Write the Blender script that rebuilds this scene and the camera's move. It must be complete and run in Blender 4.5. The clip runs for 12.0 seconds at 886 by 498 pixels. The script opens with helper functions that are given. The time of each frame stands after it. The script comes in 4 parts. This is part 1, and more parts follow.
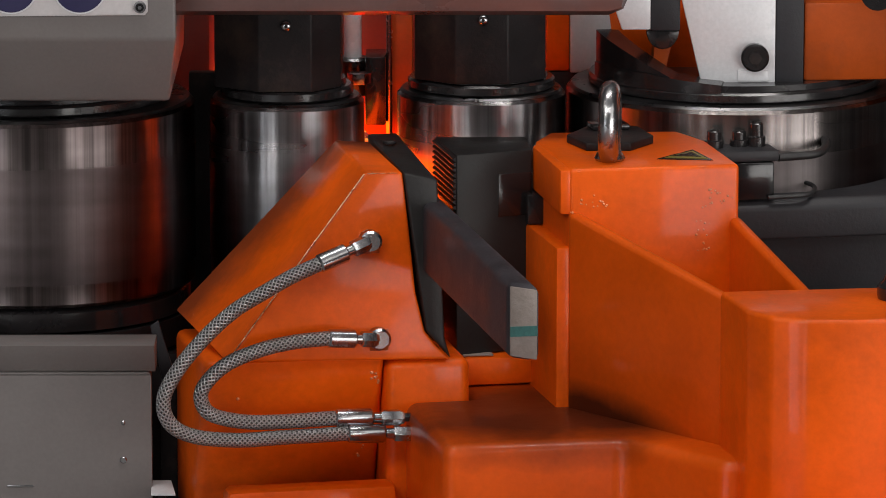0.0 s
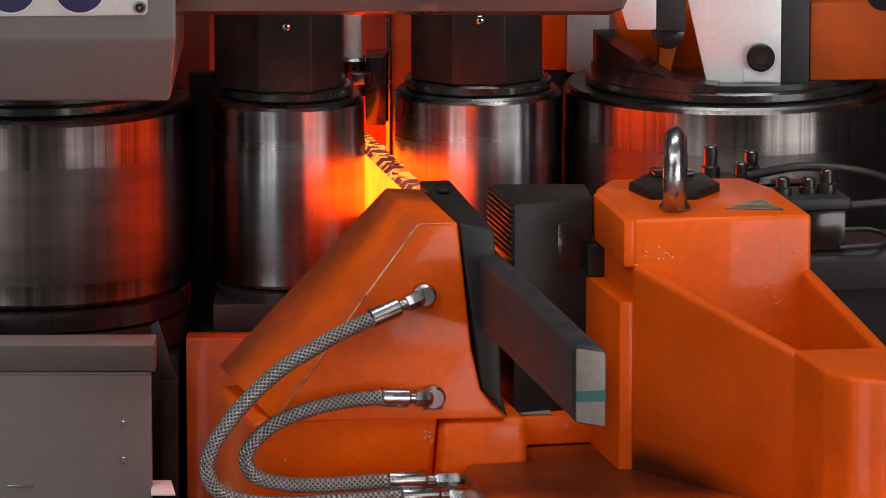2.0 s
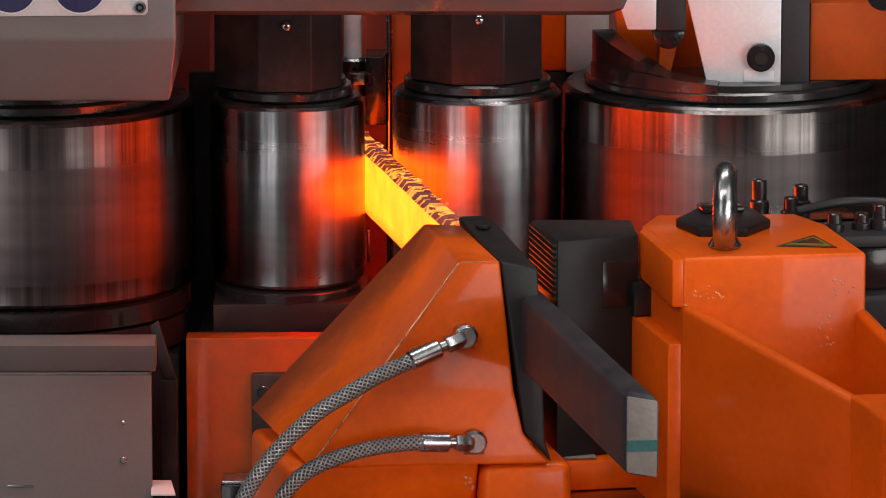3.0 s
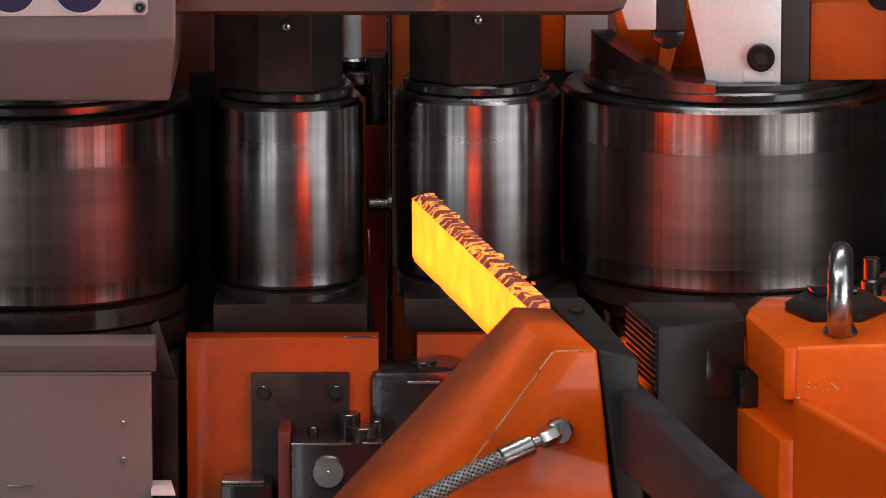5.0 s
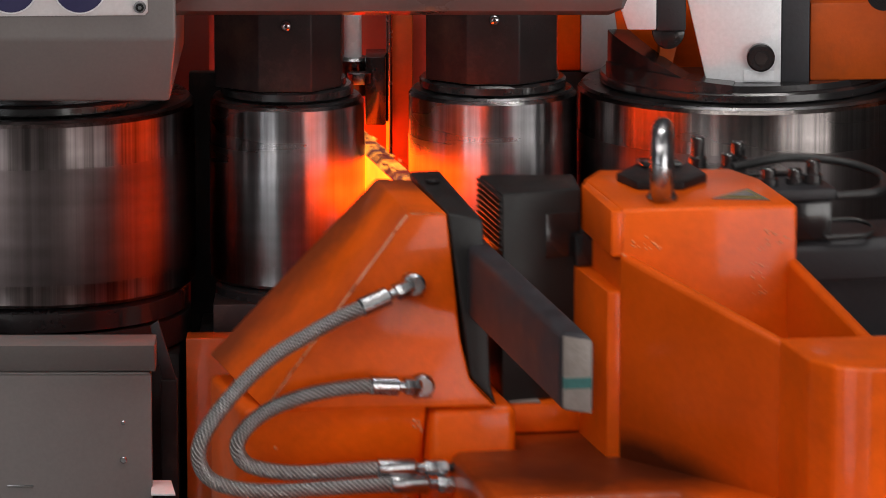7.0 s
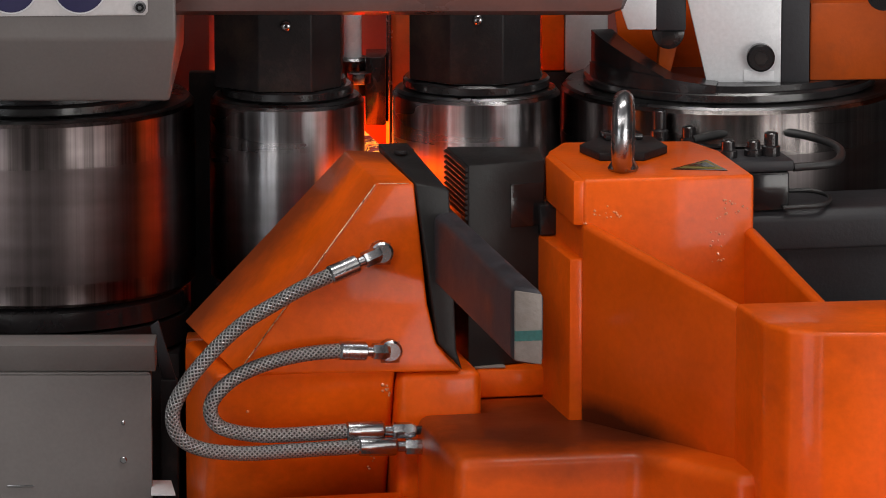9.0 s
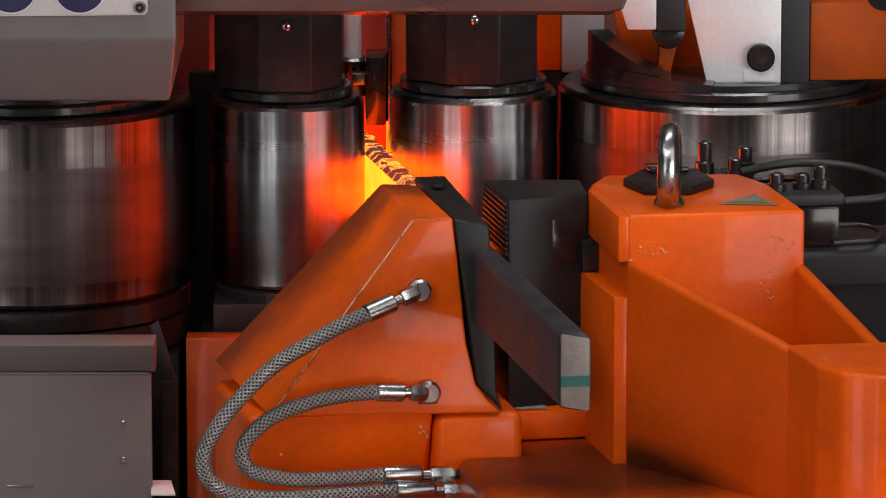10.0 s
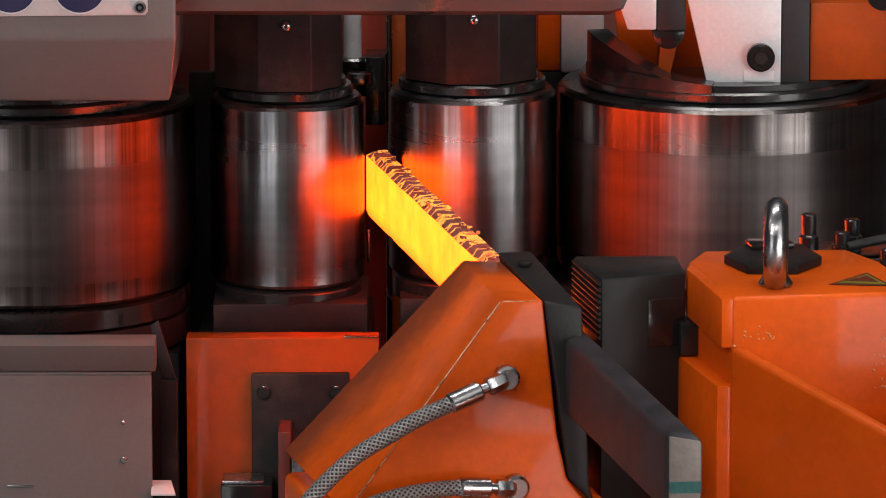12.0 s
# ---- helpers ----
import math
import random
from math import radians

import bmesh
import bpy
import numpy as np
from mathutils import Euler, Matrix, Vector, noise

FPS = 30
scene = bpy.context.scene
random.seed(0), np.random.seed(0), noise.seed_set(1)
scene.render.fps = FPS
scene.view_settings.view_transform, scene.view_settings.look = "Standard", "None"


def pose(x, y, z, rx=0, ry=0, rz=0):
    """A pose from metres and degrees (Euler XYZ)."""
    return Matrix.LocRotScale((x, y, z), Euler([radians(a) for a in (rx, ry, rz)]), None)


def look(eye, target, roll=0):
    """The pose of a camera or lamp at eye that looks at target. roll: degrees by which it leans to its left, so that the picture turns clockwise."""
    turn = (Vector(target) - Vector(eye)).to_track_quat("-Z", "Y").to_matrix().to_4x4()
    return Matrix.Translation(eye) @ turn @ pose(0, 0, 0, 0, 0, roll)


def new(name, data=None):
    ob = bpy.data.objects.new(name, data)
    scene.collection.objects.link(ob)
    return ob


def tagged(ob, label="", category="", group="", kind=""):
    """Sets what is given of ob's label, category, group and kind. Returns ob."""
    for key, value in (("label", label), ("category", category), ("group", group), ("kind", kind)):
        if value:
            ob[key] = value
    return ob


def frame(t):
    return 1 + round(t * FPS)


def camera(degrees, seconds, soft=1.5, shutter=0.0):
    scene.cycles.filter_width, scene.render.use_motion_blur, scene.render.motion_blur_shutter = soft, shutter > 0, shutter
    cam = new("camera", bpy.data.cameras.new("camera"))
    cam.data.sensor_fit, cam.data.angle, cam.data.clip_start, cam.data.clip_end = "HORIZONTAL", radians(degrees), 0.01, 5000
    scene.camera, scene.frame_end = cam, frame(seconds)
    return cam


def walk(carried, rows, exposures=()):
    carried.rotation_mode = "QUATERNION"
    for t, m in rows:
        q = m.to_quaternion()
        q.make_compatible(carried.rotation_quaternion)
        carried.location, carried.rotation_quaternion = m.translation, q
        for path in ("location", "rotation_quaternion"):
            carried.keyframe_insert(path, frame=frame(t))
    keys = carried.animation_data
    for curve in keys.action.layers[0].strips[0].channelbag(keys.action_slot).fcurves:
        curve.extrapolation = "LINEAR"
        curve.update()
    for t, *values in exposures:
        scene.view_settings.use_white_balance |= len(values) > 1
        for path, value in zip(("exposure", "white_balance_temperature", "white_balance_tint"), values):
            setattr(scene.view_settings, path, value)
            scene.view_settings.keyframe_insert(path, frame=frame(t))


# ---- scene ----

cam = camera(8.965, 12.0, soft=0.85, shutter=0.5)
EYE = (0.0, -9.8129, 3.1252)
walk(cam, [(0.0, look(EYE, (0, 0, 1.2))), (12.0, look(EYE, (0, 0, 1.2)))])

# ---------------------------------------------------------------- world and light
world = bpy.data.worlds.new("hall_air")
world.use_nodes = True
world.node_tree.nodes["Background"].inputs[0].default_value = (0.75, 0.82, 1.0, 1)
world.node_tree.nodes["Background"].inputs[1].default_value = 0.05
scene.world = world
scene.view_settings.exposure = 0.1


def lamp(name, at, target, sx, sy, watts, colour=(1, 0.96, 0.92)):
    d = bpy.data.lights.new(name, "AREA")
    d.shape, d.size, d.size_y, d.energy, d.color = "RECTANGLE", sx, sy, watts, colour
    ob = new(name, d)
    ob.matrix_world = look(at, target)
    return ob


# overhead area lamps under the hall's roof, their fixtures unseen
# broad key lamp added at the upper right, with no known fixture
lamp("overhead_lamp", (5.2, -5.0, 4.7), (0.3, -0.6, 1.2), 4.0, 3.0, 45)
lamp("overhead_lamp", (-5.0, -3.1, 5.9), (-0.2, -0.4, 1.2), 0.25, 3.0, 15)
lamp("overhead_lamp", (-2.7, -7.4, 6.2), (-0.3, 0, 1.2), 0.25, 3.0, 58)
lamp("overhead_lamp", (-3.7, -6.8, 6.2), (-0.3, 0, 1.2), 0.25, 3.0, 52)
lamp("overhead_lamp", (-4.8, -6.2, 6.2), (-0.3, 0, 1.2), 0.25, 3.0, 46)
lamp("overhead_lamp", (0.5, -1.3, 6.6), (0.2, 0.1, 1.2), 4.0, 0.5, 110)
# unseen lamp added over the floor before the machine, to lift the steel's midtones
lamp("overhead_lamp", (0.0, -8.0, 6.9), (0.0, -8.0, 0.0), 9.0, 1.2, 215)
# added tall area lamps, themselves unseen, low enough to show in the rollers
lamp("low_panel", (-3.4, -9.2, 1.8), (-0.2, 0, 1.3), 0.5, 3.4, 18, (0.93, 0.97, 1.0))
lamp("low_panel", (-4.4, -8.6, 1.8), (-0.2, 0, 1.3), 0.5, 3.4, 18, (0.93, 0.97, 1.0))
lamp("low_panel", (-5.6, -7.8, 1.8), (-0.2, 0, 1.3), 0.6, 3.4, 22, (0.93, 0.97, 1.0))
# broad fill added from the right to brighten the front box
lamp("low_panel", (4.6, -5.4, 1.35), (0.4, -0.8, 1.2), 4.6, 2.4, 150, (1.0, 0.97, 0.94))


# ---------------------------------------------------------------- materials
def material(name):
    m = bpy.data.materials.new(name)
    m.use_nodes = True
    return m, m.node_tree, m.node_tree.nodes["Principled BSDF"]


def node(nt, kind, **inputs):
    n = nt.nodes.new(kind)
    for k, v in inputs.items():
        n.inputs[k].default_value = v
    return n


def ramp(nt, source, stops):
    r = nt.nodes.new("ShaderNodeValToRGB")
    while len(r.color_ramp.elements) < len(stops):
        r.color_ramp.elements.new(0.5)
    for e, (pos, col) in zip(r.color_ramp.elements, stops):
        e.position, e.color = pos, (*col, 1) if len(col) == 3 else col
    nt.links.new(source, r.inputs[0])
    return r.outputs[0]


def grey(v):
    return (v, v, v)


def surface(name, col, rough=0.5, metal=0.0, vary=0.18, scale=9.0, fine=140.0, bump=0.05, coat=0.0,
            stain=None, stain_amount=0.5, rough_vary=0.12, spec=0.5):
    """A painted, cast or rusty surface: two scales of tone, dirt patches and a fine relief."""
    m, nt, b = material(name)
    L = nt.links.new
    tc = nt.nodes.new("ShaderNodeTexCoord")
    big = node(nt, "ShaderNodeTexNoise", Scale=scale, Detail=6.0, Roughness=0.62)
    small = node(nt, "ShaderNodeTexNoise", Scale=fine, Detail=4.0, Roughness=0.6)
    L(tc.outputs["Object"], big.inputs["Vector"])
    L(tc.outputs["Object"], small.inputs["Vector"])
    lo = tuple(c * (1 - vary) for c in col)
    hi = tuple(min(1, c * (1 + vary)) for c in col)
    base = ramp(nt, big.outputs["Fac"], [(0.3, lo), (0.7, hi)])
    mix = nt.nodes.new("ShaderNodeMix")
    mix.data_type, mix.blend_type = "RGBA", "MULTIPLY"
    mix.inputs["Factor"].default_value = 0.35
    L(base, mix.inputs["A"])
    L(ramp(nt, small.outputs["Fac"], [(0.3, grey(0.72)), (0.7, grey(1.0))]), mix.inputs["B"])
    out = mix.outputs["Result"]
    if stain:
        s = node(nt, "ShaderNodeTexNoise", Scale=scale * 0.55, Detail=8.0, Roughness=0.7)
        s.noise_dimensions = "4D"
        s.inputs["W"].default_value = 3.7
        L(tc.outputs["Object"], s.inputs["Vector"])
        m2 = nt.nodes.new("ShaderNodeMix")
        m2.data_type = "RGBA"
        L(ramp(nt, s.outputs["Fac"], [(0.52, grey(0)), (0.72, grey(stain_amount))]), m2.inputs["Factor"])
        L(out, m2.inputs["A"])
        m2.inputs["B"].default_value = (*stain, 1)
        out = m2.outputs["Result"]
    L(out, b.inputs["Base Color"])
    L(ramp(nt, big.outputs["Fac"], [(0.25, grey(max(0.03, rough - rough_vary))), (0.75, grey(min(1, rough + rough_vary)))]),
      b.inputs["Roughness"])
    b.inputs["Metallic"].default_value = metal
    b.inputs["Coat Weight"].default_value = coat
    b.inputs["Coat Roughness"].default_value = 0.07
    b.inputs["Specular IOR Level"].default_value = spec
    bp = node(nt, "ShaderNodeBump", Strength=bump, Distance=0.004)
    L(small.outputs["Fac"], bp.inputs["Height"])
    L(bp.outputs[0], b.inputs["Normal"])
    return m


def ground_steel(name, tone, rough, streak=0.05):
    """Ground roller steel: worn bands, reflection streaks put into the colour, dark heat tint, stretched highlights."""
    m, nt, b = material(name)
    L = nt.links.new
    tc = nt.nodes.new("ShaderNodeTexCoord")
    mp2 = node(nt, "ShaderNodeMapping", Scale=(2.2, 2.2, 16.0))
    L(tc.outputs["Object"], mp2.inputs["Vector"])
    bands = node(nt, "ShaderNodeTexNoise", Scale=1.0, Detail=2.0, Roughness=0.5)
    L(mp2.outputs[0], bands.inputs["Vector"])
    blot = node(nt, "ShaderNodeTexNoise", Scale=14.0, Detail=7.0, Roughness=0.65)
    L(tc.outputs["Object"], blot.inputs["Vector"])
    c1 = ramp(nt, bands.outputs["Fac"], [(0.32, tuple(t * 0.62 for t in tone)), (0.66, tone)])
    mix = nt.nodes.new("ShaderNodeMix")
    mix.data_type, mix.blend_type = "RGBA", "MULTIPLY"
    mix.inputs["Factor"].default_value = 0.8
    L(c1, mix.inputs["A"])
    L(ramp(nt, blot.outputs["Fac"], [(0.3, (0.80, 0.77, 0.76)), (0.68, (1, 1, 1))]), mix.inputs["B"])
    b.inputs["Metallic"].default_value = 1.0
    L(ramp(nt, bands.outputs["Fac"], [(0.3, grey(rough + 0.02)), (0.7, grey(rough - 0.02))]), b.inputs["Roughness"])
    b.inputs["Anisotropic"].default_value = 0.9
    b.inputs["Anisotropic Rotation"].default_value = 0.25
    tan = nt.nodes.new("ShaderNodeTangent")
    tan.direction_type, tan.axis = "RADIAL", "Z"
    L(tan.outputs[0], b.inputs["Tangent"])
    mp3 = node(nt, "ShaderNodeMapping", Scale=(90.0, 90.0, 0.25))
    L(tc.outputs["Object"], mp3.inputs["Vector"])
    reflex_streaks = node(nt, "ShaderNodeTexNoise", Scale=1.0, Detail=3.0, Roughness=0.6)
    L(mp3.outputs[0], reflex_streaks.inputs["Vector"])
    # upright streaks of reflected light, multiplied into the base colour
    worn = nt.nodes.new("ShaderNodeMix")
    worn.data_type, worn.blend_type = "RGBA", "MULTIPLY"
    worn.inputs["Factor"].default_value = min(1.0, streak * 6)
    L(mix.outputs["Result"], worn.inputs["A"])
    L(ramp(nt, reflex_streaks.outputs["Fac"], [(0.36, grey(0.45)), (0.62, grey(1.0))]), worn.inputs["B"])
    L(worn.outputs["Result"], b.inputs["Base Color"])
    return m


def glowing(name, scaled):
    """Hot steel; where it is scaled, darker flakes with bright cracks between them."""
    m, nt, b = material(name)
    L = nt.links.new
    tc = nt.nodes.new("ShaderNodeTexCoord")
    n = node(nt, "ShaderNodeTexNoise", Scale=16.0, Detail=6.0, Roughness=0.6)
    L(tc.outputs["Object"], n.inputs["Vector"])
    sep = nt.nodes.new("ShaderNodeSeparateXYZ")
    L(tc.outputs["Object"], sep.inputs[0])
    if scaled:
        mp = node(nt, "ShaderNodeMapping", Scale=(14.0, 32.0, 20.0))
        warp = nt.nodes.new("ShaderNodeMix")
        warp.data_type = "RGBA"
        warp.inputs["Factor"].default_value = 0.06
        L(tc.outputs["Object"], warp.inputs["A"])
        L(n.outputs["Color"], warp.inputs["B"])
        L(warp.outputs["Result"], mp.inputs["Vector"])
        v = nt.nodes.new("ShaderNodeTexVoronoi")
        v.feature = "DISTANCE_TO_EDGE"
        v.inputs["Scale"].default_value = 1.0
        L(mp.outputs[0], v.inputs["Vector"])
        cell = nt.nodes.new("ShaderNodeTexVoronoi")
        cell.inputs["Scale"].default_value = 1.0
        L(mp.outputs[0], cell.inputs["Vector"])
        sc = nt.nodes.new("ShaderNodeSeparateColor")
        L(cell.outputs["Color"], sc.inputs[0])
        flake = ramp(nt, sc.outputs[0], [(0.0, (0.10, 0.007, 0.005)), (0.88, (0.26, 0.014, 0.007)), (0.92, (0.9, 0.12, 0.015)), (1.0, (1.8, 0.5, 0.04))])
        mix = nt.nodes.new("ShaderNodeMix")
        mix.data_type = "RGBA"
        L(ramp(nt, v.outputs["Distance"], [(0.02, grey(0)), (0.09, grey(1))]), mix.inputs["Factor"])
        mix.inputs["A"].default_value = (1.7, 0.55, 0.05, 1)
        L(flake, mix.inputs["B"])
        col = mix.outputs["Result"]
        b.inputs["Emission Strength"].default_value = 1.0
        bp = node(nt, "ShaderNodeBump", Strength=0.6, Distance=0.004)
        L(v.outputs["Distance"], bp.inputs["Height"])
        L(bp.outputs[0], b.inputs["Normal"])
    else:
        col = ramp(nt, n.outputs["Fac"], [(0.3, (12.5, 0.56, 0.012)), (0.7, (14.0, 0.80, 0.020))])
        zr = nt.nodes.new("ShaderNodeMath")
        zr.operation = "SUBTRACT"
        zr.inputs[1].default_value = 1.326
        L(sep.outputs["Z"], zr.inputs[0])
        za = nt.nodes.new("ShaderNodeMath")
        za.operation = "ABSOLUTE"
        L(zr.outputs[0], za.inputs[0])
        edge = nt.nodes.new("ShaderNodeMix")
        edge.data_type = "RGBA"
        L(ramp(nt, za.outputs[0], [(0.040, grey(0)), (0.060, grey(1))]), edge.inputs["Factor"])
        L(col, edge.inputs["A"])
        edge.inputs["B"].default_value = (10.0, 0.40, 0.008, 1)
        col = edge.outputs["Result"]
        b.inputs["Emission Strength"].default_value = 1.0
    # towards the jaws the steel is cooler
    fade = nt.nodes.new("ShaderNodeMix")
    fade.data_type = "RGBA"
    mr = node(nt, "ShaderNodeMapRange")
    for k, val in zip((1, 2, 3, 4), (-0.22, -0.02, 1.0, 0.0)):
        mr.inputs[k].default_value = val
    L(sep.outputs["Y"], mr.inputs[0])
    L(mr.outputs[0], fade.inputs["Factor"])
    L(col, fade.inputs["A"])
    fade.inputs["B"].default_value = (1.6, 0.30, 0.012, 1)
    L(fade.outputs["Result"], b.inputs["Emission Color"])
    b.inputs["Base Color"].default_value = (0.12, 0.07, 0.06, 1)
    b.inputs["Roughness"].default_value = 0.8
    return m


def braid(name):
    """Woven wire sleeve of a hydraulic hose, wound along its length."""
    m, nt, b = material(name)
    L = nt.links.new
    uv = nt.nodes.new("ShaderNodeUVMap")
    w1 = node(nt, "ShaderNodeTexWave", Scale=1.0, Distortion=0.0)
    w1.wave_type, w1.bands_direction = "BANDS", "DIAGONAL"
    L(uv.outputs[0], w1.inputs["Vector"])
    mp = node(nt, "ShaderNodeMapping", Scale=(-1.0, 1.0, 1.0))
    L(uv.outputs[0], mp.inputs["Vector"])
    w2 = node(nt, "ShaderNodeTexWave", Scale=1.0, Distortion=0.0)
    w2.wave_type, w2.bands_direction = "BANDS", "DIAGONAL"
    L(mp.outputs[0], w2.inputs["Vector"])
    mx = nt.nodes.new("ShaderNodeMath")
    mx.operation = "MAXIMUM"
    L(w1.outputs["Fac"], mx.inputs[0])
    L(w2.outputs["Fac"], mx.inputs[1])
    L(ramp(nt, mx.outputs[0], [(0.3, grey(0.09)), (0.85, grey(0.38))]), b.inputs["Base Color"])
    b.inputs["Metallic"].default_value = 0.85
    b.inputs["Roughness"].default_value = 0.36
    bp = node(nt, "ShaderNodeBump", Strength=0.9, Distance=0.003)
    L(mx.outputs[0], bp.inputs["Height"])
    L(bp.outputs[0], b.inputs["Normal"])
    return m


ORANGE = surface("orange_machine_paint", (0.84, 0.112, 0.002), 0.40, spec=0.22, vary=0.2, scale=3.5, fine=70, bump=0.08, coat=0.20,
                 stain=(0.30, 0.036, 0.005), stain_amount=0.6)
ORANGE_OLD = surface("worn_orange_paint", (0.42, 0.066, 0.003), 0.48, spec=0.3, vary=0.16, scale=7, fine=110, bump=0.08, coat=0.1,
                     stain=(0.14, 0.04, 0.018), stain_amount=0.6)


def dark_patched(name, col, dark, centre, radii):
    """Orange paint with one ragged dark patch."""
    m = surface(name, col, 0.42, vary=0.12, scale=6, fine=70, bump=0.08, coat=0.2, spec=0.22)
    nt, b = m.node_tree, m.node_tree.nodes["Principled BSDF"]
    L = nt.links.new
    tc = nt.nodes.new("ShaderNodeTexCoord")
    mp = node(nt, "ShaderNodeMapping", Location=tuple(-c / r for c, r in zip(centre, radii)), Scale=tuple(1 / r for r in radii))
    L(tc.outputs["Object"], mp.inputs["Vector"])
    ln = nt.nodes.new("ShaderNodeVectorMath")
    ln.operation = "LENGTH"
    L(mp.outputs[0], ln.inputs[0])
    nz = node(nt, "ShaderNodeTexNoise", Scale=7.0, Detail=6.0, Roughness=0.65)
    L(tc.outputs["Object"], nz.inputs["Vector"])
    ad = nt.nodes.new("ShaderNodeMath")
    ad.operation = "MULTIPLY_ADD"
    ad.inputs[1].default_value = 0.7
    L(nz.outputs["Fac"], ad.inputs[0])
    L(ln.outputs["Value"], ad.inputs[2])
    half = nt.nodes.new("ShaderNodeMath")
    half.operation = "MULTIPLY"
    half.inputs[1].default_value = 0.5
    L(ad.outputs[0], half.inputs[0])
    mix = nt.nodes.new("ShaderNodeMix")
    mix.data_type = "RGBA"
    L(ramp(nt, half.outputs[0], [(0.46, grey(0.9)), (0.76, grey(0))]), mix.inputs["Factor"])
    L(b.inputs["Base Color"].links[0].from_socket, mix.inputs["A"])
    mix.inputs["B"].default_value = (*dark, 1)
    L(mix.outputs["Result"], b.inputs["Base Color"])
    return m


BED_PAINT = dark_patched("dark_patched_orange_paint", (0.68, 0.090, 0.002), (0.035, 0.008, 0.004), (0.22, -0.42, 0.985), (0.34, 0.26, 0.055))


def brown_edged(name):
    """Orange paint that goes dark brown along the edge next to the hot bar."""
    m = surface(name, (0.84, 0.112, 0.002), 0.40, spec=0.22, vary=0.2, scale=3.5, fine=70, bump=0.08, coat=0.20,
                stain=(0.30, 0.036, 0.005), stain_amount=0.6)
    nt, b = m.node_tree, m.node_tree.nodes["Principled BSDF"]
    L = nt.links.new
    tc = nt.nodes.new("ShaderNodeTexCoord")
    sep = nt.nodes.new("ShaderNodeSeparateXYZ")
    L(tc.outputs["Object"], sep.inputs[0])
    nz = node(nt, "ShaderNodeTexNoise", Scale=16.0, Detail=5.0, Roughness=0.6)
    L(tc.outputs["Object"], nz.inputs["Vector"])
    ad = nt.nodes.new("ShaderNodeMath")
    ad.operation = "MULTIPLY_ADD"
    ad.inputs[1].default_value = 0.14
    L(nz.outputs["Fac"], ad.inputs[0])
    L(sep.outputs["Y"], ad.inputs[2])
    mr = node(nt, "ShaderNodeMapRange")
    for k, val in zip((1, 2, 3, 4), (-0.06, 0.035, 0.0, 0.75)):
        mr.inputs[k].default_value = val
    L(ad.outputs[0], mr.inputs[0])
    mix = nt.nodes.new("ShaderNodeMix")
    mix.data_type = "RGBA"
    L(mr.outputs[0], mix.inputs["Factor"])
    L(b.inputs["Base Color"].links[0].from_socket, mix.inputs["A"])
    mix.inputs["B"].default_value = (0.10, 0.030, 0.016, 1)
    L(mix.outputs["Result"], b.inputs["Base Color"])
    return m


JAW_PAINT = brown_edged("brown_edged_orange_paint")
PAD_STEEL = surface("grey_brown_pad_steel", (0.019, 0.0182, 0.0185), 0.45, spec=0.3, vary=0.25, scale=10, bump=0.15)
GREY_PAINT = surface("grey_machine_paint", (0.165, 0.150, 0.147), 0.42, vary=0.08, scale=4, fine=160, bump=0.05,
                     stain=(0.15, 0.13, 0.12), stain_amount=0.35)
LIGHT_GREY = surface("light_grey_label", (0.55, 0.53, 0.54), 0.4, vary=0.05, bump=0.02)
NAVY = surface("dark_blue_print", (0.025, 0.022, 0.075), 0.35, vary=0.1, bump=0.01)
WHITE = surface("white_enamel", (0.74, 0.75, 0.78), 0.3, vary=0.06, scale=6, bump=0.03, coat=0.2,
                stain=(0.42, 0.41, 0.40), stain_amount=0.5)
BLACK = surface("oiled_black_steel", (0.016, 0.0145, 0.0155), 0.22, coat=0.3, spec=0.4, vary=0.3, scale=12, fine=110, bump=0.07, rough_vary=0.08)
DARK = surface("dark_scaled_steel", (0.018, 0.0155, 0.0165), 0.46, spec=0.2, vary=0.3, scale=10, bump=0.2,
               stain=(0.09, 0.06, 0.045), stain_amount=0.6)
SLATE = surface("slate_grey_casting", (0.027, 0.027, 0.031), 0.5, metal=0.0, spec=0.35, vary=0.2, scale=8, bump=0.15)
COLD_BAR = surface("mill_scaled_bar_steel", (0.048, 0.044, 0.052), 0.48, metal=0.3, vary=0.25, scale=12, fine=200, bump=0.25,
                   stain=(0.10, 0.085, 0.09), stain_amount=0.5)
RIM = surface("worn_rim_steel", (0.15, 0.15, 0.154), 0.33, metal=1.0, vary=0.2, scale=20, bump=0.08)
# pale metal that stands in for the highlight along the jaw's edges
EDGE_GLINT = surface("jaw_edge_glint", (0.60, 0.42, 0.28), 0.3, metal=1.0, vary=0.3, scale=60, bump=0.2)
BEADS = surface("glossy_paint_beads", (0.80, 0.28, 0.12), 0.1, coat=1.0)
SAWN = surface("sawn_bar_end", (0.33, 0.28, 0.255), 0.6, metal=0.2, vary=0.18, scale=20, bump=0.3, stain=(0.2, 0.15, 0.12))
GREEN_MARK = surface("green_chalk_mark", (0.05, 0.16, 0.15), 0.8, vary=0.3, scale=60)
CHROME = surface("bright_plated_steel", (0.46, 0.46, 0.475), 0.24, metal=1.0, vary=0.12, scale=30, bump=0.05, rough_vary=0.08)
RED_OXIDE = surface("red_brown_primer", (0.11, 0.016, 0.010), 0.5, vary=0.2, scale=5, bump=0.1)
GUARD_RED = surface("red_guard_paint", (0.40, 0.045, 0.020), 0.45, vary=0.2, scale=6, bump=0.1)
